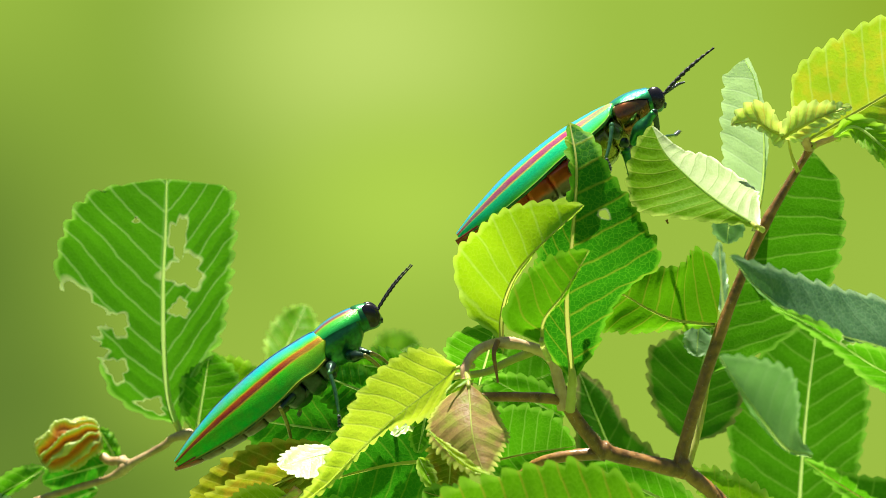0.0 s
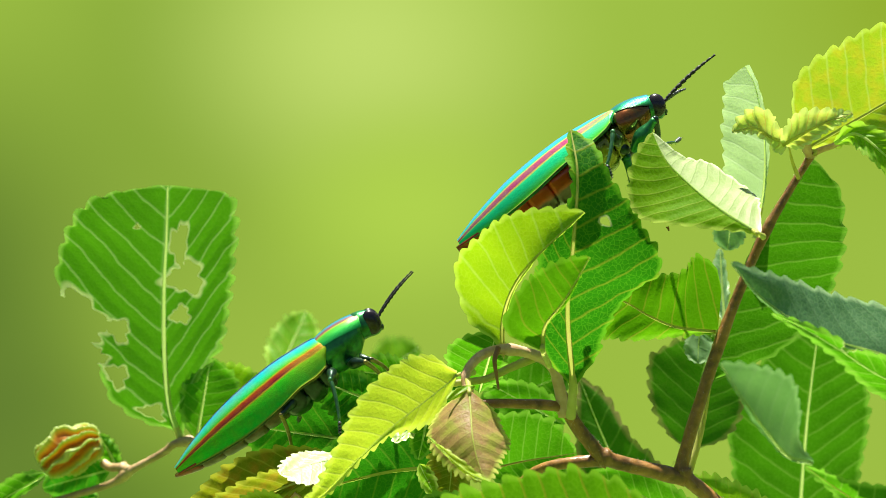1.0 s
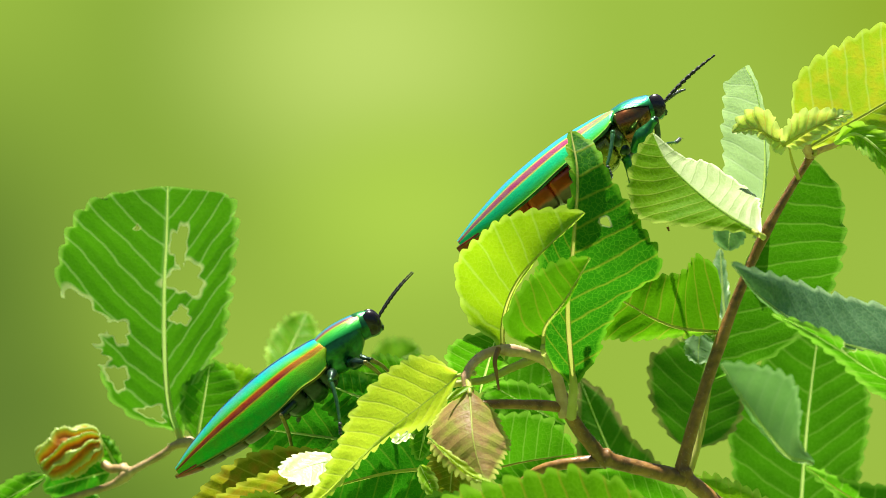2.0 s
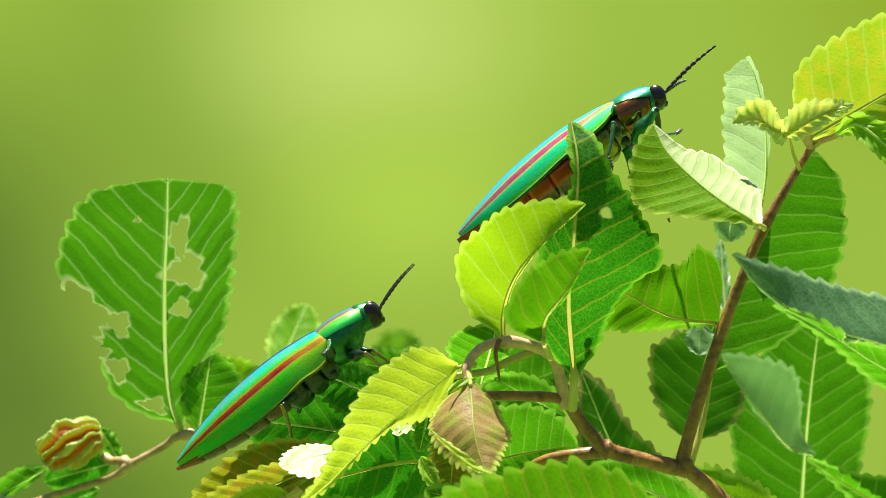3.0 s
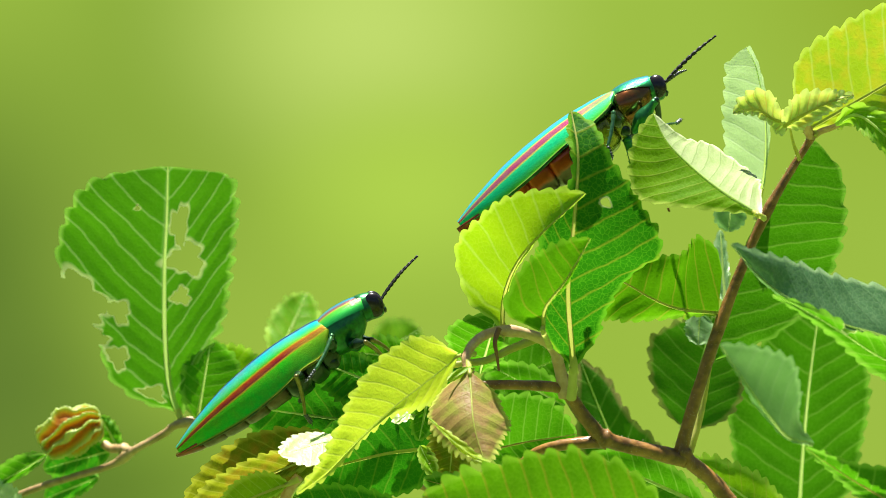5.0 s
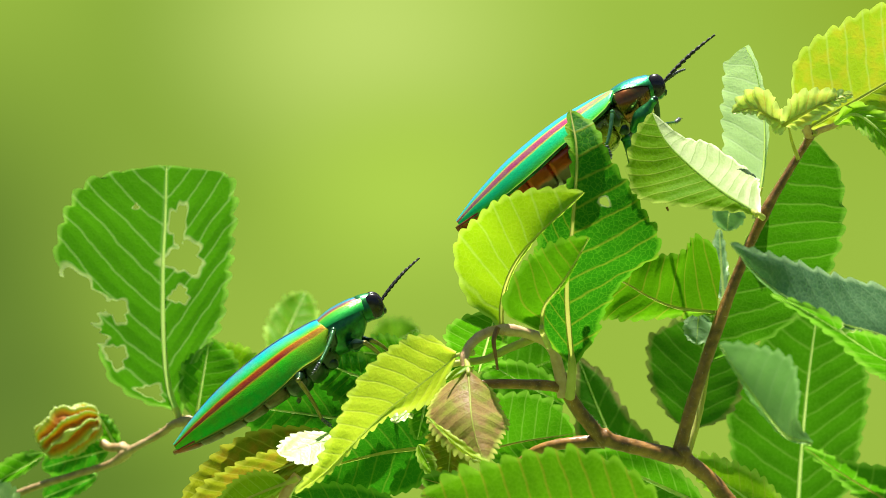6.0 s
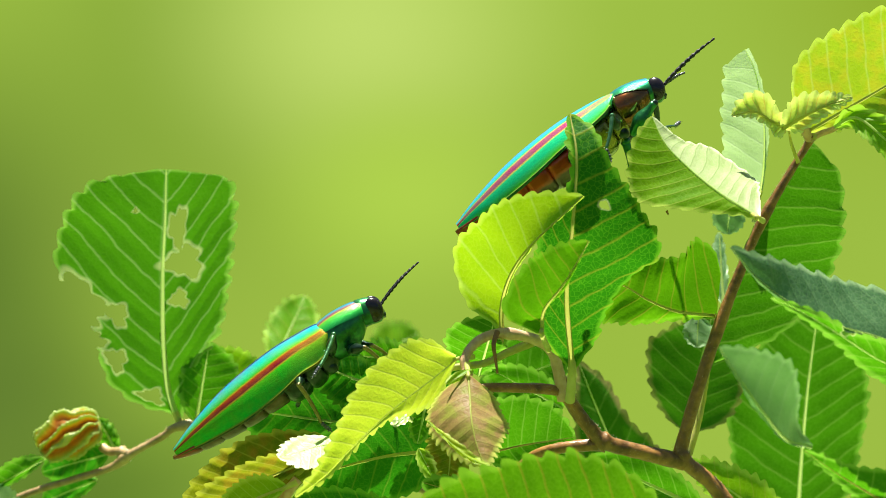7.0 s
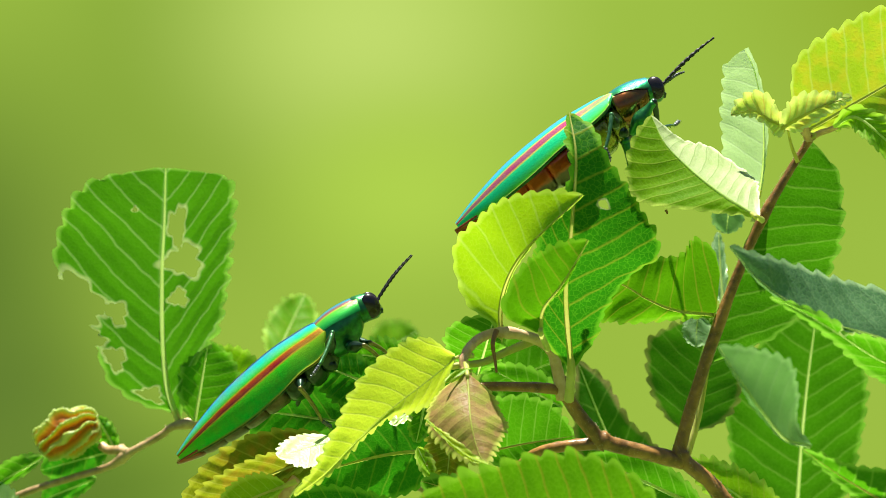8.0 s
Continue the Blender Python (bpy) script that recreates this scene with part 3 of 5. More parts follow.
twig("side_twig", [(1000, 705, -1), (992, 655, -2), (975, 612, -3), (930, 592, -5), (880, 588, -7), (843, 606, -8), (826, 634, -9), (830, 664, -10)],
     11, 7, BARK_PINK, branch, [(0.5, 0.25), (0.98, 0.5)], 10, down=1200)
twig("side_twig", [(958, 598, -2), (900, 622, -1), (860, 640, 0), (790, 652, 1), (740, 690, 2)], 8, 5, STALK, branch)
twig("shoot", [(1436, 246, 4), (1428, 225, 2), (1420, 205, 0)], 8, 8, BARK_PINK, branch)
twig("shoot", [(1438, 244, 4), (1455, 234, 3), (1482, 224, 1), (1500, 205, 2), (1520, 188, 2)], 6, 4, BARK_PINK, branch)
twig("stipule", [(884, 584, -9), (877, 606, -10), (880, 630, -10), (884, 658, -10)], 5, 2, DRY, branch, label="dry brown stipule")
# a tiny dark speck hanging under the leaf, no stipule, built as one
twig("stipule", [(1183, 370, -12), (1186, 377, -12)], 2.6, 1.4, DRY, branch)
twig("stipule", [(1340, 385, 3), (1345, 365, 2), (1352, 335, 1)], 3, 1.2, STALK, branch)
twig("stipule", [(1416, 285, 3), (1405, 255, 2), (1398, 225, 1)], 4, 1.5, STALK, branch)
twig("stipule", [(1218, 806, 5), (1240, 740, 6), (1260, 640, 7)], 9, 3, STALK, branch)

# leaves round the upper beetle
leaf(branch, (1016, 652, -7), (1012, 198, -12), [(0, 4), (0.1, 36), (0.2, 50), (0.4, 55), (0.55, 48), (0.66, 18), (0.74, 8), (0.9, 11), (0.97, 6), (1, 1)],
     [(0, 4), (0.05, 22), (0.11, 46), (0.18, 58), (0.29, 84), (0.4, 122), (0.465, 156), (0.55, 146), (0.675, 105), (0.81, 52), (0.92, 35), (0.97, 18), (1, 1)],
     NETTED, VEIN_WARM, mid=[(1006, 520, -12), (1016, 400, -15.5), (1024, 280, -15.5)], fold=(-10, -3), curl=(0, -5), teeth=19, tooth=8, veins=11, rise=0.2,
     stalk=[(1012, 706, -3)], stalk_width=8, rib=6, holes=[(0.655, 0.46, 0.018, 0.08)], bow=3, label="large deep green leaf with a small hole")
leaf(branch, (890, 592, -4), (1036, 344, -20), [(0, 5), (0.06, 14), (0.14, 60), (0.28, 106), (0.38, 107), (0.48, 97), (0.61, 92), (0.8, 60), (0.92, 30), (1, 2)],
     [(0, 3), (0.3, 4), (1, 2)], FRESH, VEIN_WARM, mid=[(893, 530, -5), (912, 475, -10), (950, 425, -16)], fold=(-32, -30), curl=(14, 0),
     teeth=16, tooth=8, veins=8, stalk=[(884, 606, -8)], stalk_width=8, rib=5, sharp=0.1, rise=0.12, label="yellow-green young leaf lit through")
leaf(branch, (962, 588, -19), (1046, 424, -26), [(0, 8), (0.05, 28), (0.12, 62), (0.22, 70), (0.4, 73), (0.54, 70), (0.75, 52), (0.9, 28), (1, 2)],
     [(0, 3), (0.4, 5), (1, 2)], BROAD, VEIN_WARM, mid=[(967, 545, -21), (1003, 498, -24)], fold=(-17, -40), curl=(0, 0), teeth=13, tooth=7, veins=7, sharp=0.1,
     stalk=[(974, 616, -8)], rib=4, label="small olive green young leaf")
leaf(branch, (1272, 556, 7), (1056, 488, 9), [(0, 3), (0.29, 14), (0.54, 44), (0.8, 70), (0.93, 46), (1, 2)],
     [(0, 74), (0.05, 110), (0.12, 124), (0.22, 127), (0.35, 112), (0.5, 86), (0.79, 52), (1, 2)], BROAD, VEIN_WARM, mid=[(1200, 548, 8), (1150, 528, 8), (1105, 502, 9)],
     fold=(-16, 8), curl=(0, 0), teeth=14, tooth=7, veins=8, sharp=0.15, stalk=[(1274, 548, 5)], rib=3.4)
leaf(branch, (1346, 384, -20), (1157, 203, -10), [(0, 2), (0.1, 12), (0.28, 46), (0.45, 82), (0.58, 103), (0.68, 101), (0.8, 68), (0.92, 30), (1, 3)],
     [(0, 4), (0.1, 40), (0.28, 82), (0.45, 96), (0.58, 88), (0.8, 60), (0.92, 28), (1, 2)], SUNLIT, VEIN, mid=[(1285, 344, -18), (1220, 293, -14), (1180, 252, -12)],
     fold=(16, -54), curl=(0, 0), teeth=14, tooth=6, veins=12, stalk=[(1352, 388, 4)], rib=3.4, stalk_width=6, quilt=2.6, wave=1.0, other=GLARE_UNDERSIDE, label="folded leaf with a bright sunlit half")
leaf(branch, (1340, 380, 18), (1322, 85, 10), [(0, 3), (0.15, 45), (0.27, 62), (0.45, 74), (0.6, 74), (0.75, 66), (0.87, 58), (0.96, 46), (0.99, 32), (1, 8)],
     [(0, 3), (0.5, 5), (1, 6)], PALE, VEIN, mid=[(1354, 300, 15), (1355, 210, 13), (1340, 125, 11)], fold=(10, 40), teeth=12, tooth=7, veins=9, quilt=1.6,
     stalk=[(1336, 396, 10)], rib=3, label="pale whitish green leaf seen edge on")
leaf(branch, (1284, 540, 30), (1276, 408, 36), 16, 10, WAXY, teeth=7, veins=4, tooth=3)
leaf(branch, (1296, 352, 28), (1290, 412, 28), 28, 28, WAXY, teeth=7, veins=4, tooth=3, quilt=0.3, wave=0.6, rib=1.5)
leaf(branch, (1240, 556, 30), (1236, 612, 28), 28, 24, WAXY, teeth=7, veins=4, tooth=3, quilt=0.3, wave=0.6, rib=1.5)

# leaves at the top of the stem
leaf(branch, (1425, 235, 4), (1709, 70, -2), [(0, 10), (0.055, 70), (0.16, 112), (0.24, 124), (0.45, 127), (0.73, 120), (0.9, 76), (1, 2)],
     [(0, 2), (0.3, 34), (0.6, 50), (1, 2)], AMBER, VEIN_WARM, fold=(5, 8), curl=(3, 0), teeth=15, veins=9, quilt=3, sharp=0.2,
     tooth=9, stalk=[(1450, 240, 3)], label="yellow leaf with amber tinge lit through")
leaf(branch, (1396, 220, -1), (1298, 202, -8), [(0, 6), (0.2, 24), (0.4, 12), (0.7, 8), (1, 2)], [(0, 6), (0.2, 18), (0.45, 30), (0.65, 32), (0.85, 20), (1, 2)],
     CRINKLED, VEIN_WARM, mid=[(1372, 214, -3), (1340, 196, -6)], fold=(-20, -55), curl=(40, 60), teeth=9, tooth=8, veins=7, quilt=6, wave=5, sharp=0.15,
     label="small crinkled curled yellow leaf")
leaf(branch, (1388, 226, -3), (1512, 170, -5), [(0, 5), (0.2, 26), (0.4, 32), (0.6, 20), (0.85, 10), (1, 2)], [(0, 5), (0.15, 16), (0.35, 20), (0.6, 14), (1, 2)],
     CRINKLED, VEIN_WARM, mid=[(1422, 206, -6), (1466, 184, -7)], fold=(-50, -20), curl=(50, 30), teeth=10, tooth=8, veins=8, quilt=6, wave=5, sharp=0.15,
     label="small crinkled curled yellow leaf")
leaf(branch, (1480, 222, -4), (1625, 300, -8), [(0, 4), (0.2, 18), (0.5, 26), (0.8, 22), (1, 2)], [(0, 4), (0.15, 14), (0.4, 22), (0.8, 18), (1, 2)], LIME, VEIN,
     mid=[(1518, 206, -6), (1566, 240, -8)], fold=(-30, -18), curl=(40, 20), teeth=11, veins=9, quilt=6, sharp=0.15, label="small curled unfolding green leaf")
leaf(branch, (1520, 190, 3), (1640, 250, 4), 30, 30, FRESH, VEIN, teeth=10, veins=8)

# leaves behind and right of the stem
leaf(branch, (1262, 640, 16), (1442, 250, 12), [(0, 2), (0.4, 8), (1, 2)],
     [(0, 2), (0.1, 60), (0.2, 108), (0.37, 146), (0.55, 154), (0.7, 143), (0.82, 124), (0.92, 94), (0.97, 62), (1, 6)], MID, VEIN, mid=[(1312, 480, 15), (1374, 345, 13)],
     fold=(0, -4), curl=(0, -8), teeth=13, tooth=9, veins=10, rib=3.5, rise=0.22)
leaf(branch, (1414, 930, 48), (1452, 540, 42), [(0, 2), (0.1, 70), (0.2, 105), (0.35, 125), (0.5, 134), (0.65, 125), (0.8, 90), (1, 2)],
     [(0, 2), (0.1, 70), (0.25, 94), (0.45, 106), (0.6, 106), (0.75, 94), (0.9, 50), (1, 2)], MID, VEIN, mid=[(1422, 800, 46), (1433, 680, 44)],
     fold=(3, -3), teeth=16, tooth=8, veins=10, rib=4.2, rise=0.22)
leaf(branch, (1222, 762, 32), (1262, 560, 34), [(0, 6), (0.05, 30), (0.15, 52), (0.3, 75), (0.5, 90), (0.68, 94), (0.85, 60), (1, 14)],
     [(0, 6), (0.1, 46), (0.25, 70), (0.4, 78), (0.6, 72), (0.8, 55), (1, 10)], SCORCHED, VEIN, mid=[(1240, 660, 33)], teeth=12, tooth=8, veins=7, rib=4, quilt=1, rise=0.26)
leaf(branch, (1700, 652, -24), (1296, 434, -34), [(0, 2), (0.5, 5), (1, 2)], [(0, 4), (0.2, 74), (0.32, 86), (0.5, 82), (0.69, 66), (0.84, 42), (0.94, 18), (1, 2)],
     TEAL, VEIN, mid=[(1568, 598, -26), (1480, 572, -28), (1400, 531, -30), (1345, 490, -32)], fold=(20, -26), curl=(0, -6), teeth=13, veins=9, tooth=9, sharp=0.9,
     rib=2.5, label="bluish waxy green leaf folded along its rib")
leaf(branch, (1700, 690, -28), (1368, 524, -34), [(0, 2), (0.3, 32), (0.6, 16), (0.85, 6), (1, 2)], [(0, 2), (0.2, 26), (0.45, 33), (0.6, 16), (0.72, 15), (0.88, 5), (1, 2)], GREEN, VEIN,
     mid=[(1568, 638, -30), (1490, 590, -32), (1420, 548, -33)], fold=(-25, 25), teeth=14, tooth=5, veins=9, rib=2, sharp=0.1, holes=[(0.62, 0.95, 0.03, 0.7)], label="green leaf underside with bitten edge")
leaf(branch, (1440, 788, -38), (1276, 612, -50), [(0, 3), (0.5, 6), (1, 2)], [(0, 3), (0.1, 22), (0.2, 46), (0.43, 76), (0.6, 87), (0.75, 66), (0.9, 32), (1, 2)],
     WAXY, VEIN, mid=[(1396, 776, -42), (1355, 730, -45), (1310, 665, -48)], fold=(30, -30), curl=(0, 16), teeth=13, tooth=8, veins=8, rib=4, sharp=0.6,
     label="bluish waxy green leaf folded along its rib")
leaf(branch, (1640, 930, -28), (1426, 794, -36), [(0, 10), (0.3, 26), (0.6, 16), (0.85, 6), (1, 2)], [(0, 60), (0.3, 74), (0.6, 36), (0.85, 15), (1, 2)],
     GREEN, VEIN_RED, mid=[(1568, 886, -31), (1500, 845, -34)], fold=(-10, 22), curl=(0, 0), teeth=12, tooth=5, veins=8, rib=3)
leaf(branch, (1180, 960, 30), (1026, 636, 38), [(0, 2), (0.5, 60), (1, 2)], [(0, 4), (0.3, 62), (0.45, 66), (0.62, 44), (0.85, 32), (1, 2)], SCORCHED, VEIN, mid=[(1090, 790, 34)],
     quilt=1, teeth=13, veins=8)
leaf(branch, (1250, 900, 10), (1050, 806, 14), 40, 44, GREEN, VEIN, fold=(0, 15), teeth=12, veins=8, rib=5)
leaf(branch, (1400, 940, 12), (1222, 812, 15), 30, [(0, 20), (0.4, 44), (0.8, 28), (1, 2)], LIME, VEIN, teeth=12, tooth=8, veins=8, sharp=0.2)

# leaves in the middle
leaf(branch, (812, 632, -9), (526, 876, -22), [(0, 2), (0.1, 22), (0.2, 36), (0.3, 30), (0.45, 8), (0.8, 5), (1, 2)],
     [(0, 8), (0.03, 24), (0.08, 58), (0.18, 79), (0.3, 86), (0.42, 80), (0.53, 65), (0.64, 46), (0.75, 29), (0.88, 15), (1, 2)], YELLOW, VEIN,
     mid=[(760, 675, -12), (690, 730, -16), (630, 785, -18), (575, 840, -20)], fold=(-30, 26), curl=(0, 0), teeth=19, tooth=9, veins=12, sharp=0.2,
     quilt=1.5, rib=0.8, stalk=[(840, 628, -5)], label="bright yellow-green toothed leaf")
leaf(branch, (604, 778, -13), (496, 806, -18), [(0, 6), (0.3, 30), (0.6, 36), (0.85, 26), (1, 3)], [(0, 10), (0.3, 26), (0.6, 26), (0.85, 16), (1, 3)],
     SUN_WHITE, VEIN, roll=-58, quilt=0.4, wave=0.5, teeth=10, tooth=8, veins=6, rib=1.5, sharp=0.4, label="sunlit whitish leaf end with sharp teeth")
leaf(branch, (832, 660, -14), (862, 824, -24), [(0, 6), (0.05, 24), (0.13, 40), (0.25, 50), (0.4, 60), (0.55, 66), (0.7, 52), (0.82, 34), (0.92, 19), (1, 3)],
     [(0, 8), (0.05, 36), (0.13, 60), (0.25, 76), (0.4, 82), (0.52, 76), (0.65, 62), (0.8, 38), (0.93, 15), (1, 3)], PINK, VEIN_WARM, mid=[(835, 700, -17), (838, 742, -20), (847, 784, -22)],
     fold=(-12, -10), curl=(-14, -14), sharp=0.1, teeth=19, tooth=7, veins=8, quilt=2.2, rib=2.2, stalk=[(830, 642, -10)], label="drooping pinkish brown young leaf")
leaf(branch, (760, 742, -21), (868, 822, -26), [(0, 2), (0.3, 6), (0.7, 9), (1, 3)], [(0, 2), (0.5, 4), (1, 3)], YELLOW, mid=[(792, 772, -23), (832, 806, -25)], fold=(-30, 30),
     teeth=8, tooth=5, veins=5, rib=1, sharp=0.1, quilt=3, label="rolled bright yellow leaf margin")
leaf(branch, (806, 735, -8), (796, 850, -10), 34, 40, OLIVE, VEIN_WARM, fold=(10, 10), teeth=11, tooth=8, veins=9, quilt=4, sharp=0.15, label="olive young leaf in shade")
leaf(branch, (1190, 985, -37), (748, 880, -34), 30, [(0, 20), (0.1, 90), (0.22, 126), (0.42, 136), (0.58, 118), (0.7, 92), (0.76, 74), (0.88, 46), (1, 3)], BROWN_VEINED, VEIN_RED,
     fold=(0, 7), curl=(0, 0), teeth=14, tooth=17, veins=11, rib=5, quilt=4, sharp=0.3, label="broad bright green leaf with brown veins")
leaf(branch, (800, 795, 3), (540, 842, 6), 74, 84, DEEP, VEIN_WARM, mid=[(690, 804, 4)], widest=0.42, tip_power=2.4, teeth=13, veins=8, rib=4.5)
leaf(branch, (790, 965, -8), (520, 880, -4), 60, 50, DEEP, VEIN, roll=0, teeth=13, veins=8)
leaf(branch, (860, 800, 13), (1022, 770, 11), [(0, 10), (0.15, 76), (0.4, 88), (0.7, 72), (0.9, 40), (1, 3)], 50, GREEN, VEIN_RED, mid=[(930, 785, 12)], fold=(12, 0), teeth=12, tooth=9,
     veins=7, rib=2.4, sharp=0.15)
leaf(branch, (1000, 720, 24), (858, 642, 24), 36, [(0, 6), (0.2, 30), (0.5, 34), (0.8, 18), (1, 3)], GREEN, VEIN, fold=(0, 14), teeth=9, tooth=8, veins=7, rib=2, quilt=1.5)
leaf(branch, (850, 690, 40), (1010, 630, 44), [(0, 6), (0.3, 60), (0.6, 66), (1, 3)], 46, MID, VEIN, fold=(14, 0), teeth=11, veins=7, rib=2, quilt=1)
leaf(branch, (850, 662, 7), (880, 560, 1), 74, 30, GREEN, VEIN, roll=4, fold=(8, 0), widest=0.55, teeth=10, veins=7, tooth=6)
leaf(branch, (690, 690, 6), (560, 640, 10), 50, 40, DEEP, VEIN, teeth=12, veins=8)
leaf(branch, (730, 690, 8), (520, 735, 12), 46, 40, WAXY, VEIN, roll=-14, teeth=12, veins=8, quilt=1)
leaf(branch, (745, 640, 12), (630, 625, 14), 20, 34, GREEN, VEIN, teeth=11, veins=7, tooth=6)
leaf(branch, (720, 760, 8), (420, 720, 12), 70, 60, DEEP, VEIN, teeth=14, veins=9)
leaf(branch, (760, 700, -3), (742, 782, -4), 20, 22, GREEN, VEIN, teeth=8, veins=5)

leaf(branch, (842, 652, -13), (792, 676, -16), 7, 10, FRESH, VEIN_WARM, fold=(-20, -20), teeth=5, tooth=1.0, veins=3, rib=1.0, quilt=0, wave=0, label="pale young leaf scale")
# a small whitish leaf standing in for a spot of sunlight
leaf(branch, (742, 716, -2), (700, 752, -5), 14, 22, SUN_WHITE, VEIN, roll=-40, teeth=5, tooth=5, veins=4, rib=2)
leaf(branch, (744, 790, -9), (772, 846, -11), 16, 14, FRESH, VEIN, teeth=6, tooth=5, veins=4, rib=1.2, quilt=0, wave=0, fold=(20, 20), sharp=0.1)
leaf(branch, (835, 655, 5), (690, 790, 7), 62, 58, DEEP, VEIN, teeth=13, veins=8)
leaf(branch, (930, 905, -16), (750, 850, -14), 40, 30, MID, VEIN_RED, roll=10, teeth=11, veins=8, rib=2.4)

# leaves under the lower beetle
leaf(branch, (600, 782, 0), (322, 905, -6), 60, 62, OLIVE, VEIN_WARM, roll=10, fold=(0, 10), sway=14, widest=0.5, teeth=14, veins=9, quilt=7, tooth=7,
     label="olive brown toothed leaf in the beetle's shade")
leaf(branch, (590, 800, -6), (322, 925, -10), 20, 52, OLIVE, VEIN_WARM, roll=24, fold=(0, 16), sway=12, widest=0.5, teeth=16, veins=10, quilt=6, tooth=8,
     label="yellow-brown toothed leaf edge")
leaf(branch, (512, 858, -9), (390, 905, -12), 14, 40, FRESH, VEIN_WARM, roll=10, teeth=12, veins=8, tooth=6, stalk=[(530, 850, -9)])
twig("side_twig", [(530, 845, -8), (512, 870, -8), (495, 910, -8)], 9, 9, BARK_PINK, branch)

# leaves out of focus behind
leaf(branch, (490, 640, 70), (545, 520, 80), 40, 46, LIME, VEIN, quilt=1, teeth=10, veins=6)
leaf(branch, (350, 745, 34), (375, 602, 34), 40, 66, GREEN, VEIN, quilt=1, teeth=11, veins=7)
leaf(branch, (440, 720, 44), (372, 620, 44), 40, 60, LIME, VEIN, quilt=1, teeth=11, veins=7)
leaf(branch, (660, 640, 130), (745, 585, 140), 46, 40, LIME, VEIN, teeth=10, veins=6)

# ---- the side twig with the bitten leaf ----
shoot = branch
twig("side_twig", [(-30, 905, 42), (60, 868, 41), (130, 846, 40), (200, 824, 38), (236, 800, 36), (290, 770, 35), (318, 752, 34), (380, 748, 36), (480, 760, 40),
                   (640, 812, 30), (800, 882, 30), (1000, 925, 20), (1330, 930, 6)], 7, 8, BARK_SHOOT, shoot, [(0.30, 0.5), (0.53, 0.5)], 8, down=900)
leaf(shoot, (322, 745, 35), (298, 297, 30),
     [(0, 2), (0.05, 8), (0.1, 46), (0.19, 98), (0.3, 114), (0.42, 134), (0.57, 180), (0.66, 188), (0.78, 174), (0.87, 154), (0.93, 126), (0.97, 74), (1, 8)],
     [(0, 2), (0.1, 30), (0.22, 54), (0.32, 82), (0.4, 100), (0.55, 111), (0.72, 116), (0.84, 117), (0.94, 111), (0.98, 92), (1, 12)],
     BITTEN, VEIN, mid=[(302, 690, 34), (293, 600, 33), (292, 480, 32), (296, 390, 31)], sharp=0.1, fold=(-3, -4), teeth=17, tooth=10, veins=9, rib=6.5, rise=0.38,
     stalk=[(324, 758, 34)], stalk_width=8,
     holes=[(0.775, 0.20, 0.075, 0.12), (0.645, 0.33, 0.060, 0.26), (0.497, 0.27, 0.032, 0.14), (0.437, -0.60, 0.042, 0.14), (0.50, -0.92, 0.070, 0.22), (0.44, -1.02, 0.045, 0.24),
            (0.345, -1.06, 0.030, 0.20), (0.268, -0.78, 0.040, 0.15), (0.125, -0.48, 0.03, 0.26), (0.835, -0.32, 0.011, 0.03)],
     label="broad green leaf with bitten holes and ragged edge")
leaf(shoot, (196, 800, 43), (78, 832, 43), 30, 34, DEEP, VEIN, teeth=9, veins=6, quilt=1, tooth=3, rib=2)
leaf(shoot, (176, 846, 46), (80, 885, 46), 16, 34, DEEP, VEIN, teeth=9, veins=6, quilt=1, tooth=3, rib=2)
leaf(shoot, (212, 800, 43), (178, 738, 43), 22, 16, GREEN, VEIN, roll=10, fold=(-10, -30), tip_power=3.0, teeth=7, tooth=4, veins=5, sharp=0.1,
     label="small green leaf cupping the bud")
leaf(shoot, (84, 808, 34), (-20, 868, 36), 10, 26, GREEN, VEIN, teeth=9, veins=6, tooth=3, rib=2, quilt=0.5)
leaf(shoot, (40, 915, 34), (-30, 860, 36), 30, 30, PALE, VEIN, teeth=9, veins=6)


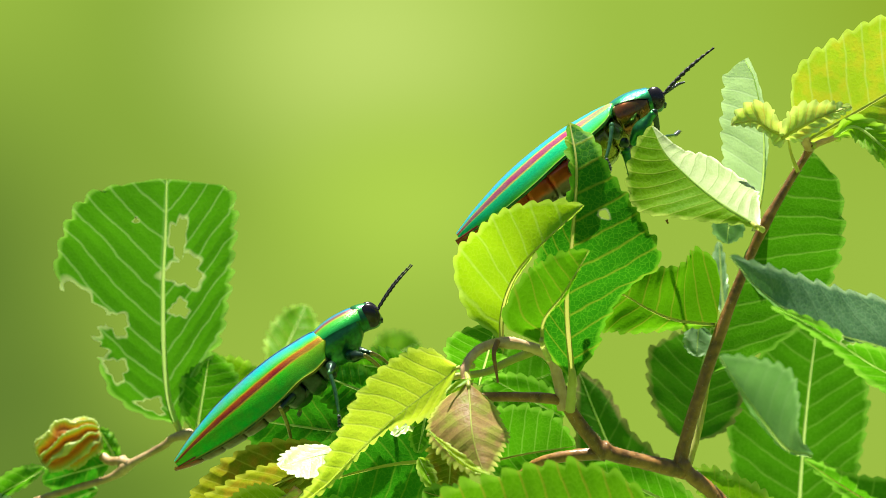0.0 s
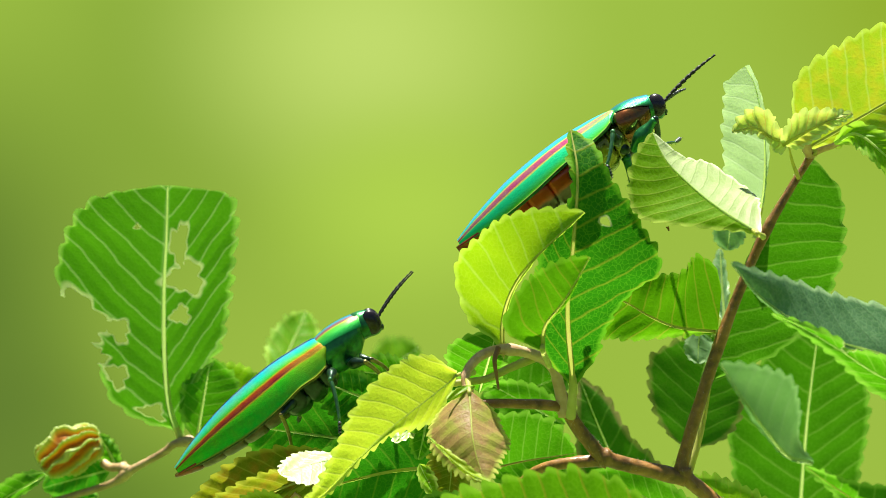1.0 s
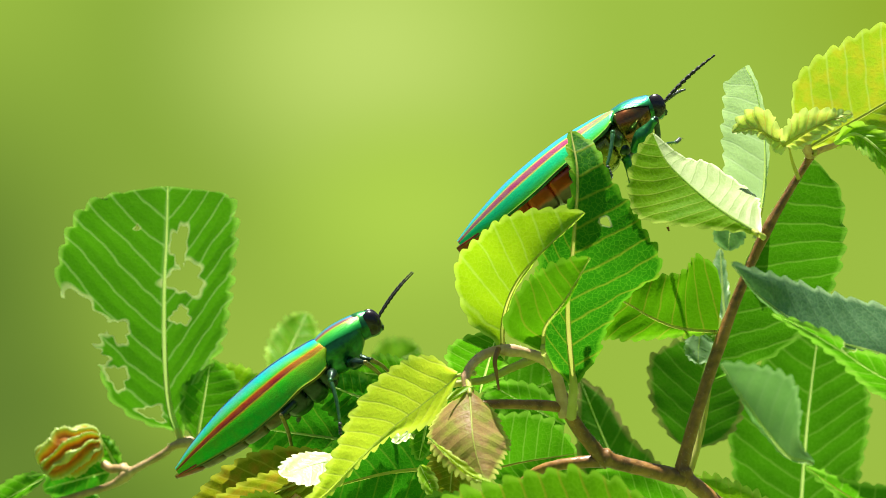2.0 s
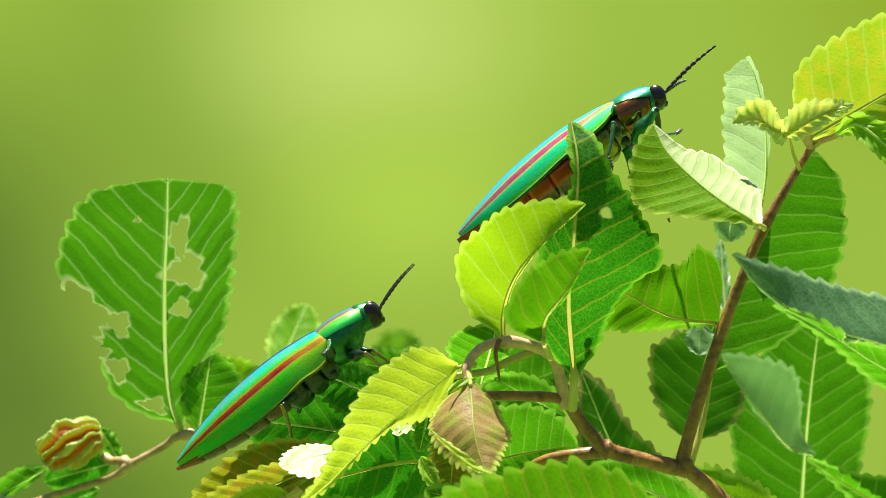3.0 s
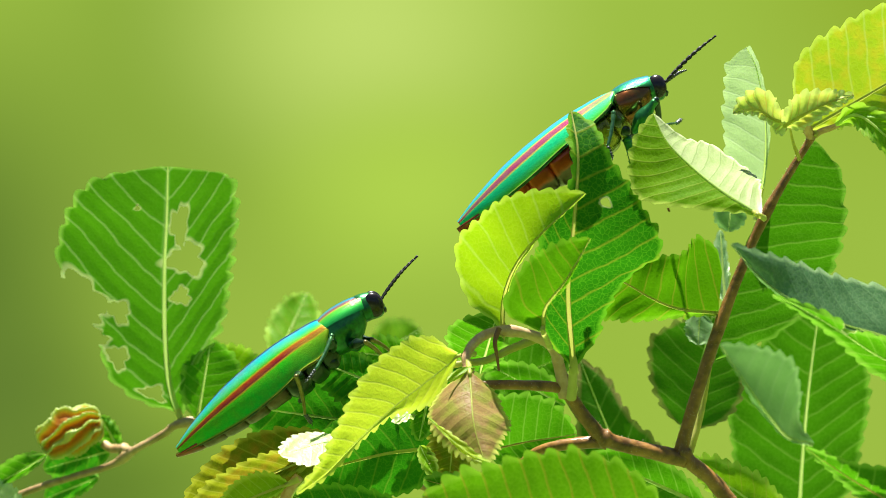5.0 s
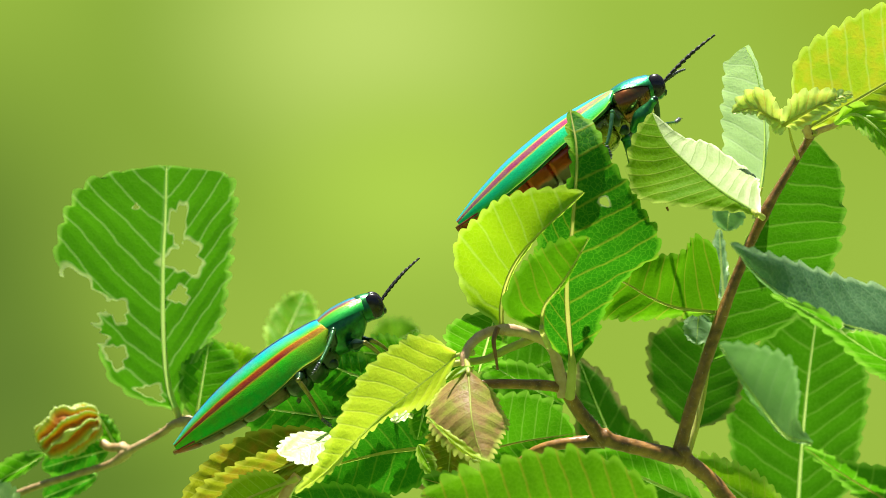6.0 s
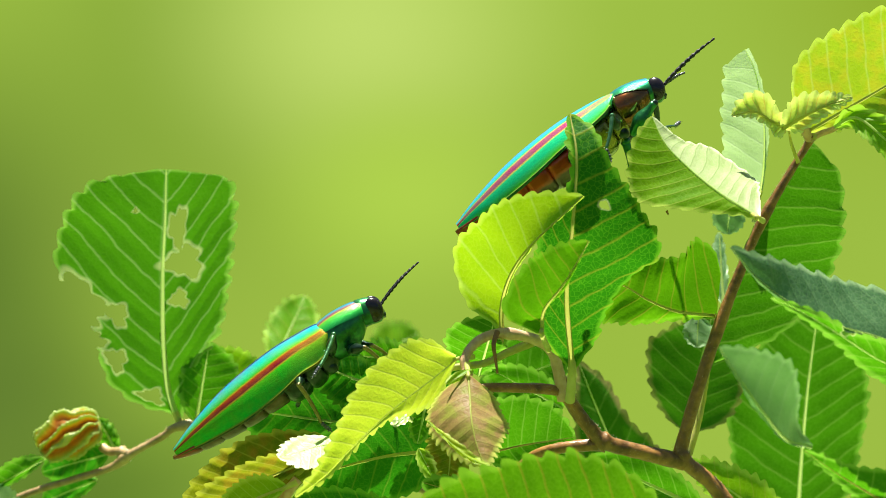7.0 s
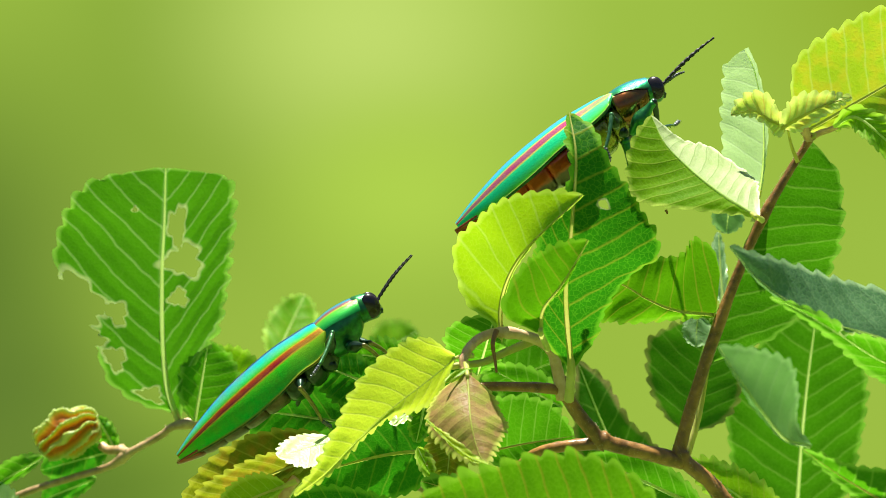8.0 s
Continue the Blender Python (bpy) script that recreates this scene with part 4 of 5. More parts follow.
def leaf_bud(parent):
    """A young fan of pleated leaf, still folded up."""
    n = Nodes("bud_pleats")
    f = n.add("Attribute", attribute_name="edge").outputs["Fac"]
    co = n.add("TexCoord").outputs["Object"]
    mott = n.add("TexNoise", {"Vector": co}, Scale=700.0, Detail=3.0).outputs["Fac"]
    col = n.ramp(f, [(0.05, (0.50, 0.15, 0.012)), (0.30, (0.68, 0.28, 0.025)), (0.55, (0.66, 0.48, 0.04)), (0.8, (0.40, 0.58, 0.08)), (1.0, (0.58, 0.74, 0.26))])
    col = n.mix(n.math("MULTIPLY", mott, 0.4), col, (0.40, 0.42, 0.05))
    s = n.add("BsdfPrincipled", {"Base Color": col}, Roughness=0.45)
    tr = n.add("BsdfTranslucent", {"Color": col})
    m = n.done(n.add("MixShader", {1: s.outputs[0], 2: tr.outputs[0]}, Fac=0.5).outputs[0])
    bm = bmesh.new()
    edge = bm.verts.layers.float.new("edge")
    c = at(126, 766, 40)
    rows = []
    for i in range(73):
        a = math.pi * (0.015 + 0.97 * i / 72)
        row = []
        for j in range(160):
            g = 2 * math.pi * j / 160
            q = Vector((math.cos(a) * 1.3, math.sin(a) * math.cos(g), math.sin(a) * math.sin(g)))
            stray = noise.noise(q * 1.5 + Vector((3, 7, 17)))
            ridge = (0.5 + 0.5 * math.cos(9.0 * g + 2.4 * math.sin(1.6 * a) + 3.4 * stray)) ** 1.7
            saw = 0.5 + 0.5 * math.sin(40 * a + 5 * math.sin(3 * g) + 6 * stray)
            r = (0.66 + 0.40 * ridge) * (1 + 0.06 * saw * ridge ** 2) * (1 + 0.22 * stray + 0.06 * noise.noise(q * 7))
            end = max(math.sin(a), 0.0) ** 0.6
            p = Vector((math.cos(a) * (60 + 9 * ridge + 8 * stray), end * math.cos(g) * 42 * r, end * math.sin(g) * 45 * r)) * STEP
            p = Matrix.Rotation(radians(-26), 3, "Y") @ p
            v = bm.verts.new(c + p)
            v[edge] = ridge
            row.append(v)
        rows.append(row)
    sheet(bm, rows, True)
    bm.faces.new(rows[0][::-1]), bm.faces.new(rows[-1])
    part("leaf_bud", bm, m, parent, "pleated orange and yellow leaf bud")


leaf_bud(shoot)
twig("shoot", [(185, 788, 41), (198, 796, 40), (216, 796, 38), (232, 800, 36)], 9, 9, BARK_SHOOT, shoot, [(0.75, 0.5)])

# ---- the beetles ----
MM = 0.001


def loft(bm, sections, sides):
    """A closed body of elliptic sections (x, half width, top, bottom, middle height), all in millimetres."""
    rows = []
    for x, w, top, low, mid in sections:
        row = []
        for j in range(sides):
            g = 2 * math.pi * j / sides
            z = mid + (top if math.cos(g) >= 0 else low) * math.cos(g)
            row.append(bm.verts.new(Vector((x, w * math.sin(g), z)) * MM))
        rows.append(row)
    sheet(bm, rows, True)
    bm.faces.new(rows[0][::-1]), bm.faces.new(rows[-1])


def wing_case(side, material, parent, size, sweep=0.0, base=((0, -0.6), (0.08, -0.9), (0.18, -0.7), (0.35, -1.25), (0.6, -1.5), (1.0, -0.5)), crown=1.1, shoulder=1.0):
    bm = bmesh.new()
    layer = bm.loops.layers.uv.new("uv")
    wide = [(0, 4.5), (0.02, 4.8), (0.07, 5.1), (0.3, 5.6), (0.55, 5.1), (0.8, 3.3), (0.95, 1.5), (1.0, 0.7)]
    high = [(0, 2.95), (0.02, 3.15), (0.09, 3.45), (0.3, 3.9), (0.6, 3.4), (0.85, 1.9), (1.0, 0.5)]
    rows, where = [], {}
    nu, nv = 64, 26
    for i in range(nu + 1):
        u = i / nu
        w, h, m = curve(wide, u), curve(high, u), curve(base, u)
        row = []
        for j in range(nv + 1):
            v = j / nv
            g = radians(2 + 96 * v)
            x = -size * u - (crown * (1 - v) ** 2 - 0.4 + sweep * v ** 1.5 - shoulder * math.exp(-((v - 0.52) / 0.26) ** 2)) * (1 - u) ** 3
            y = w * (0.55 * math.sin(g) + 0.45 * g / radians(98)) + 0.05
            z = m + (h - m) * math.cos(g) if math.cos(g) > 0 else m + math.cos(g) * 1.6
            z += 0.09 * math.sin(v * math.pi * 7) * (1 - v) * min(1, 5 * u) * (1 - u)
            rim = 0.22 if j == nv else 0.0
            vert = bm.verts.new(Vector((x, side * (y + rim), z)) * MM)
            where[vert] = (u, v)
            row.append(vert)
        under = where[row[-1]]
        low = bm.verts.new(row[-1].co + Vector((0, -side * 0.7, -0.35)) * MM)
        where[low] = (under[0], 1.0)
        row.append(low)
        rows.append(row)
    for a, b in zip(rows, rows[1:]):
        for i in range(len(a) - 1):
            q = (a[i], a[i + 1], b[i + 1], b[i])
            bm.faces.new(q if side > 0 else q[::-1])
    front = bm.verts.new(Vector((-0.4, side * 1.0, 0)) * MM)
    where[front] = (0, 0.5)
    for p, q in zip(rows[0], rows[0][1:]):
        bm.faces.new((front, q, p) if side > 0 else (front, p, q))
    for f in bm.faces:
        for loop in f.loops:
            loop[layer].uv = where[loop.vert]
    return part("wing_case", bm, material, parent)


def feeler(parent, root, way, length, material, girth_scale=1.0):
    """A saw-toothed antenna of eleven joints."""
    bm = bmesh.new()
    way = way.normalized()
    side = way.cross(Vector((0, 1, 0))).normalized()
    n = 11
    path, girth = [], []
    for i in range(n):
        bend = side * 0.35 * MM * math.sin(math.pi * i / n)
        w = (0.15 + 0.14 * math.sin(math.pi * min(1, (i + 1.5) / n))) * MM * girth_scale
        for k, (f, g, o) in enumerate(((0.0, 0.74, 0), (0.3, 0.88, 0.1), (0.75, 1.12, 0.5), (0.92, 1.0, 0.5))):
            path.append(root + way * length * (i + f) / n + bend - side * w * (o * 0.2 if i > 2 else 0))
            girth.append(w * g)
    tube(bm, path, lambda u: girth[min(len(girth) - 1, int(round(u * (len(girth) - 1))))], 8)
    return part("antenna", bm, material, parent)


def shaft(bm, length, r0, r1, bulge=0.0, spurs=0):
    """A limb along +x from the origin, in millimetres."""
    path = [Vector((length * i / 14 * MM, 0, 0.03 * length * math.sin(math.pi * i / 14) * MM)) for i in range(15)]
    tube(bm, path, lambda u: (r0 + (r1 - r0) * u + bulge * math.sin(math.pi * min(1, u * 1.1)) ** 2) * MM * (0.6 if u < 0.02 else 1), 10)
    for i in range(spurs):
        x = length * (0.5 + 0.45 * i / max(1, spurs - 1))
        tube(bm, [Vector((x, 0, 0)) * MM, Vector((x + 0.25, 0, -r1 - 0.3)) * MM], lambda u: 0.05 * MM * (1.1 - u), 5)


def foot_joints(bm, start, way):
    """Four broad joints and two claws on the end of a shin."""
    way = way.normalized()
    p = start
    for i in range(4):
        q = p + way * 0.42 * MM
        tube(bm, [p, p + (q - p) * 0.5, q], lambda u: (0.20 + 0.16 * u) * MM, 8)
        p = p + way * 0.45 * MM
    for sd in (-1, 1):
        tube(bm, [p, p + way * 0.4 * MM + Vector((0, sd * 0.25, 0)) * MM, p + way * 0.7 * MM + Vector((0, sd * 0.35, -0.25)) * MM],
             lambda u: 0.09 * MM * (1.15 - u), 6)


def leg(parent, thigh, shin, thigh_mat, shin_mat, foot_way=(1, 0, -0.3), thick=1.0):
    bm = bmesh.new()
    shaft(bm, thigh, 0.42 * thick, 0.40 * thick, 0.45 * thick)
    up = part("leg", bm, thigh_mat, parent)
    bm = bmesh.new()
    shaft(bm, shin, 0.36 * thick, 0.24 * thick, 0.0, 3)
    bmesh.ops.create_icosphere(bm, subdivisions=2, radius=0.40 * thick * MM)
    low = part("shin", bm, shin_mat, up)
    low.location = (thigh * MM, 0, 0)
    bm = bmesh.new()
    foot_joints(bm, Vector((shin, 0, 0)) * MM, Vector(foot_way))
    foot = bm
    me = bpy.data.meshes.new("foot")
    foot.to_mesh(me)
    foot.free()
    bm = bmesh.new()
    bm.from_mesh(low.data)
    n0 = len(bm.faces)
    bm.from_mesh(me)
    bm.faces.ensure_lookup_table()
    for f in bm.faces[n0:]:
        f.material_index = 1
        f.smooth = True
    bm.to_mesh(low.data)
    bm.free()
    low.data.materials.append(FOOT)
    return up, low, thigh, shin


def beetle(label, wing_mat, shield_mat, side_mat, belly_mat, feeler_mats, feeler_ways, size=28.2, fore=1.0, dip=0.0, tuck=0.0, brim=(80, 84), sweep=0.0, chest_mat=None, hem=None, lower=0.95):
    body = tagged(new("jewel_beetle"), label, "beetle", group="jewel beetles on the branch")
    for side in (-1, 1):
        if hem:
            wing_case(side, wing_mat, body, size, sweep, hem)
        else:
            wing_case(side, wing_mat, body, size, sweep, crown=0.2, shoulder=1.3)
    nod = Matrix.Rotation(radians(dip), 3, "Y")

    def ahead(p, inner=False):
        # the fore body, shortened and bent down at the joint
        x = p.x / MM
        x = x * fore if x < 7 else x - 7 * (1 - fore)
        if inner:
            x -= tuck
        return nod @ Vector((x * MM, p.y * (0.93 if hem else 0.84), p.z * lower))

    def bend(bm, inner=False):
        for v in bm.verts:
            v.co = ahead(v.co, inner)
        return bm
    # shield behind the head
    bm = bmesh.new()
    secs = []
    for i in range(17):
        u = i / 16
        x = -0.1 + 7.15 * u
        secs.append((x, curve([(0, 4.55), (0.3, 4.5), (0.7, 3.9), (1, 3.0)], u), curve([(0, 3.0), (0.12, 3.22), (0.4, 3.3), (0.75, 2.9), (1, 2.3)], u), 0.8, 0.0))
    secs = [(-1.6, 3.9, 2.5, 0.7, 0)] + secs + [(7.25, 2.8, 2.2, 0.7, 0)]
    rows = []
    layer = bm.loops.layers.uv.new("uv")
    where = {}
    for i, (x, w, top, low, mid) in enumerate(secs):
        row = []
        u = i / (len(secs) - 1)
        side = radians(brim[0] + (brim[1] - brim[0]) * u ** 1.6)
        for j in range(49):
            g = side * (j - 24) / 24
            z = (top if math.cos(g) >= 0 else low) * math.cos(g)
            v = bm.verts.new(Vector((x, w * math.sin(g), z)) * MM)
            # the front rim leans forward at the top
            v.co.x += max(0.0, x / 7) ** 2 * (v.co.z - 1.0 * MM) * 0.28
            where[v] = (0.2 + 0.8 * u, abs(j - 24) / 24)
            row.append(v)
        rows.append(row)
    sheet(bm, rows)
    for f in bm.faces:
        for loop in f.loops:
            loop[layer].uv = where[loop.vert]
    part("shield", bend(bm), shield_mat, body)
    # breast below it
    bm = bmesh.new()
    secs = []
    for i in range(13):
        u = i / 12
        secs.append((-0.5 + 7.3 * u, 0.985 * curve([(0, 4.5), (0.3, 4.5), (0.7, 3.9), (1, 2.9)], u), 0.97 * curve([(0, 3.0), (0.12, 3.22), (0.4, 3.3), (0.75, 2.9), (1, 2.25)], u),
                     curve([(0, 3.6), (0.3, 4.1), (0.7, 3.6), (1, 2.2)], u), 0.0))
    loft(bm, secs, 36)
    for v in bm.verts:
        v.co.x += max(0.0, v.co.x / (7 * MM)) ** 2 * (v.co.z - 1.0 * MM) * 0.28
    part("breast", bend(bm), side_mat, body)
    for a, b in ((-9.5, -5.6), (-5.7, -2.6), (-2.7, -0.1)):
        bm = bmesh.new()
        secs = []
        for i in range(9):
            u = i / 8
            x = a + (b - a) * u
            pinch = 1 - 0.16 * abs(2 * u - 1) ** 4
            secs.append((x, pinch * curve([(-9.5, 4.7), (-7, 4.9), (-3, 4.7), (0, 3.9)], x), 1.8, pinch * curve([(-9.5, 4.1), (-7, 4.4), (-3, 4.1), (0, 3.3)], x), -0.8))
        loft(bm, secs, 28)
        part("thorax", bm, chest_mat or belly_mat, body)
    for x, long, deep, m in ((2.6 * fore, 0.9, 1.2, side_mat), (-1.6, 0.9, 1.3, METAL_DARK), (-6.2, 1.5, 0.9, METAL_DARK)):
        for side in (-1, 1):
            bm = bmesh.new()
            bmesh.ops.create_uvsphere(bm, u_segments=18, v_segments=12, radius=1.0)
            for v in bm.verts:
                v.co = (Matrix.Rotation(radians(-24), 3, "Y") @ Vector((v.co.x * long, v.co.y * 1.0, v.co.z * deep)) + Vector((x, side * 2.7, -3.1))) * MM
            part("hip", bm, m, body)
    # belly rings
    k = size / 28.2
    ends = [-9.3, -13.2 * k, -17.0 * k, -20.8 * k, -24.4 * k, -28.9 * k]
    for i, (a, b) in enumerate(zip(ends, ends[1:])):
        bm = bmesh.new()
        secs = []
        for k in range(7):
            x = a + (b - a) * k / 6
            u = (x + 9.3) / (ends[-1] + 9.3)
            w = curve([(0, 4.9), (0.4, 4.4), (0.75, 2.7), (1, 0.8)], u)
            low = curve([(0, 4.1), (0.4, 3.6), (0.8, 2.2), (1, 0.7)], u) * (1 if hem else 0.8)
            pinch = 1 - 0.10 * (k == 0) - 0.05 * (k == 6)
            secs.append((x, w * pinch, (1.3 if hem else 0.4) * w / 4.9, low * pinch, curve([(0, -0.9), (0.6, -0.8), (1, -0.5)], u)))
        loft(bm, secs, 26)
        part("belly_ring", bm, BELLY_RED if i == 4 else belly_mat, body, "reddish last belly ring" if i == 4 else "")
    # head, eyes, mouth
    bm = bmesh.new()
    loft(bm, [(5.6, 2.5, 2.3, 2.0, 0.1), (7.0, 2.6, 2.5, 2.3, 0.1), (7.7, 2.3, 2.35, 2.5, 0.0), (8.4, 2.1, 2.15, 2.6, -0.1), (9.0, 1.9, 1.85, 2.2, -0.25), (9.45, 1.6, 1.35, 1.6, -0.4),
              (9.75, 1.0, 0.6, 1.0, -0.55)], 28)
    head = part("head", bend(bm, True), METAL_GREEN, body)
    for side in (-1, 1):
        bm = bmesh.new()
        bmesh.ops.create_uvsphere(bm, u_segments=28, v_segments=18, radius=1.0)
        for v in bm.verts:
            v.co = (Matrix.Rotation(radians(12), 3, "Y") @ Vector((v.co.x * 1.45, v.co.y * 1.05, v.co.z * 2.0)) + Vector((8.5, side * 1.3, -0.3))) * MM
        part("eye", bend(bm, True), EYE, head, "glossy black eye")
    bm = bmesh.new()
    for side in (-1, 1):
        tube(bm, [Vector((9.1, side * 0.9, -1.5)) * MM, Vector((9.4, side * 0.6, -2.0)) * MM, Vector((9.2, side * 0.15, -2.4)) * MM], lambda u: (0.36 - 0.16 * u) * MM, 8)
    part("jaw", bend(bm, True), METAL_DARK, head)
    feelers = [feeler(body, ahead(Vector((9.55, side * 1.0, -0.45)) * MM, True), nod @ way, ln * MM, m, 1.1 if size > 29 else 0.66)
               for side, way, ln, m in zip((-1, 1), feeler_ways[0::2], feeler_ways[1::2], feeler_mats)]
    return body, feelers


def body_pose(x, y, d, slope, roll, turn=0):
    """Shoulder joint at the plan's place, head up by slope degrees, back rolled towards the viewer."""
    return Matrix.Translation(at(x, y, d)) @ pose(0, 0, 0, 0, 0, turn) @ pose(0, 0, 0, 0, -slope, 0) @ pose(0, 0, 0, roll, 0, 0)


def limb_pose(a, b):
    """A limb's pose with its +x from a to b."""
    x = (b - a).normalized()
    y = (Vector((0, 1, 0)) - x * x.y).normalized()
    m = Matrix((x, y, x.cross(y))).transposed().to_4x4()
    return Matrix.Translation(a) @ m


def reach(a, target, length, near=True):
    """The point at that distance from a which stands before the plan's place target, nearer or farther than a."""
    p = at(target[0], target[1], target[2] if len(target) > 2 else a.y * 1000)
    flat = Vector((p.x - a.x, 0, p.z - a.z))
    rest = max(0.0, (length * MM) ** 2 - flat.length_squared)
    if rest == 0.0:
        flat = flat.normalized() * length * MM
    return a + flat + Vector((0, (-1 if near else 1) * math.sqrt(rest), 0))


# lower beetle: seconds, shift and tilt of its body
LOW_ROWS = [(0.0, 0, 0, 0), (1.5, 0, 0, 0), (2.8, 0, 0, 0), (3.1, 1, 0, 0), (3.3, 2, 3, -0.6), (3.5, 3, 3.5, -0.6), (4.0, 3, 0.5, 0), (4.5, 2.5, 0, 0),
            (5.2, 4, 2, 1.2), (5.8, 5, 3, 1.8), (6.5, 5, 2.5, 1.8), (7.0, 4.5, 4, 1.6), (7.3, 4.5, 4, 1.4), (7.6, 4.5, 3, 0.6), (7.8, 4, 3, -0.4), (8.0, 3, 3, -1.0)]


def low_pose(dx, dy, tilt):
    return body_pose(577 + dx, 596 + dy, 0, 37.8 - tilt, 8, 0)


low_beetle, low_feelers = beetle("metallic green jewel beetle with red stripes on its wing cases", SHELL_A, SHIELD_A, METAL_GREEN, BELLY,
                                 (BLACK, BLACK), (Vector((0.98, -0.1, 0.26)), 9.0, Vector((0.98, 0.12, 0.24)), 8.8), 28.2, 1.0, 0.0, brim=(58, 82), sweep=1.0, chest_mat=METAL_DARK)
low_beetle.matrix_world = low_pose(0, 0, 0)
fore_low = leg(low_beetle, 4.4, 5.6, METAL_DARK, LEG_GOLD)
middle_low = leg(low_beetle, 5.0, 6.4, METAL_DARK, LEG_GREEN, (1, 0, -0.15))
hind_low = leg(low_beetle, 5.0, 7.0, METAL_DARK, LEG_GOLD, (0.9, 0, 0.3))
far_low = [leg(low_beetle, 4.4, 5.0, METAL_DARK, LEG_GOLD) for _ in range(2)]

# where knee and foot of the two walking legs are
MIDDLE = [(0.0, (590, 637), (604, 712)), (2.8, (590, 637), (604, 712)), (2.9, (584, 612), (596, 677)), (3.0, (586, 584), (583, 600)), (3.1, (586, 588), (575, 650)),
          (3.2, (586, 594), (574, 667)), (3.3, (598, 577), (565, 614)), (3.4, (574, 624), (553, 712)), (3.5, (570, 640), (556, 716)), (4.0, (576, 634), (555, 714)),
          (4.2, (579, 636), (558, 714)), (4.4, (598, 586), (570, 622)), (4.5, (598, 584), (562, 630)), (4.7, (590, 596), (559, 656)), (5.3, (594, 590), (568, 648)),
          (5.8, (596, 586), (573, 643)), (8.0, (596, 586), (573, 643))]
HIND = [(0.0, (503, 700), (514, 767)), (3.2, (504, 698), (514, 767)), (3.5, (513, 678), (513, 758)), (3.8, (522, 676), (538, 755)), (4.4, (523, 674), (540, 755)),
        (4.7, (531, 660), (531, 730)), (5.3, (534, 666), (556, 745)), (5.8, (536, 672), (570, 747)), (7.4, (538, 674), (571, 747)), (8.0, (541, 682), (572, 748))]

# upper beetle
HIGH_POSE = body_pose(1095, 194, 4, 36.0, -2, 0)
high_beetle, _ = beetle("metallic teal green jewel beetle with rose stripes and reddish belly", SHELL_B, SHIELD_B, COPPER, BELLY_FLANK,
                                   (BLACK, FOOT), (Vector((0.98, -0.1, 0.18)), 10.8, Vector((0.98, 0.15, 0.0)), 4.6), 30.0, 0.82, 4.5, 0.6, (46, 92), 1.3, GILT, ((0, 1.4), (0.05, 0.9), (0.2, 0.4), (0.35, 0.2), (0.55, -0.5), (0.75, -0.8), (1.0, -0.5)), 0.9)
high_beetle.matrix_world = HIGH_POSE
# each: thigh, shin, materials, foot, thickness; hip, knee and foot places
HIGH_LEGS = [
    (5.9, 4.6, METAL_GREEN, METAL_DARK, (1, 0, -0.3), 1.5, False, (1122, 238, -1), (1160, 181), (1172, 218)),
    (3.2, 5.6, METAL_DARK, LEG_GREEN, (0.9, 0, 0.5), 1.0, True, (1098, 226, -2), (1084, 204), (1074, 262)),
    (3.6, 6.6, METAL_DARK, LEG_GOLD, (1, 0, -0.3), 0.9, True, (1024, 292, -1), (1010, 264), (1024, 338)),
    (3.0, 4.4, METAL_DARK, METAL_GREEN, (1, 0, -0.3), 2.0, True, (1104, 226, 5), (1108, 250), (1122, 302)),
    (4.4, 5.4, METAL_DARK, METAL_DARK, (1, 0, 0.3), 1.0, True, (1010, 330, 5), (1006, 372), (996, 420)),
    (4.6, 6.4, METAL_DARK, LEG_GREEN, (1, 0, 0.2), 0.8, None, (1130, 228, 8), (1172, 226), (1206, 216))]
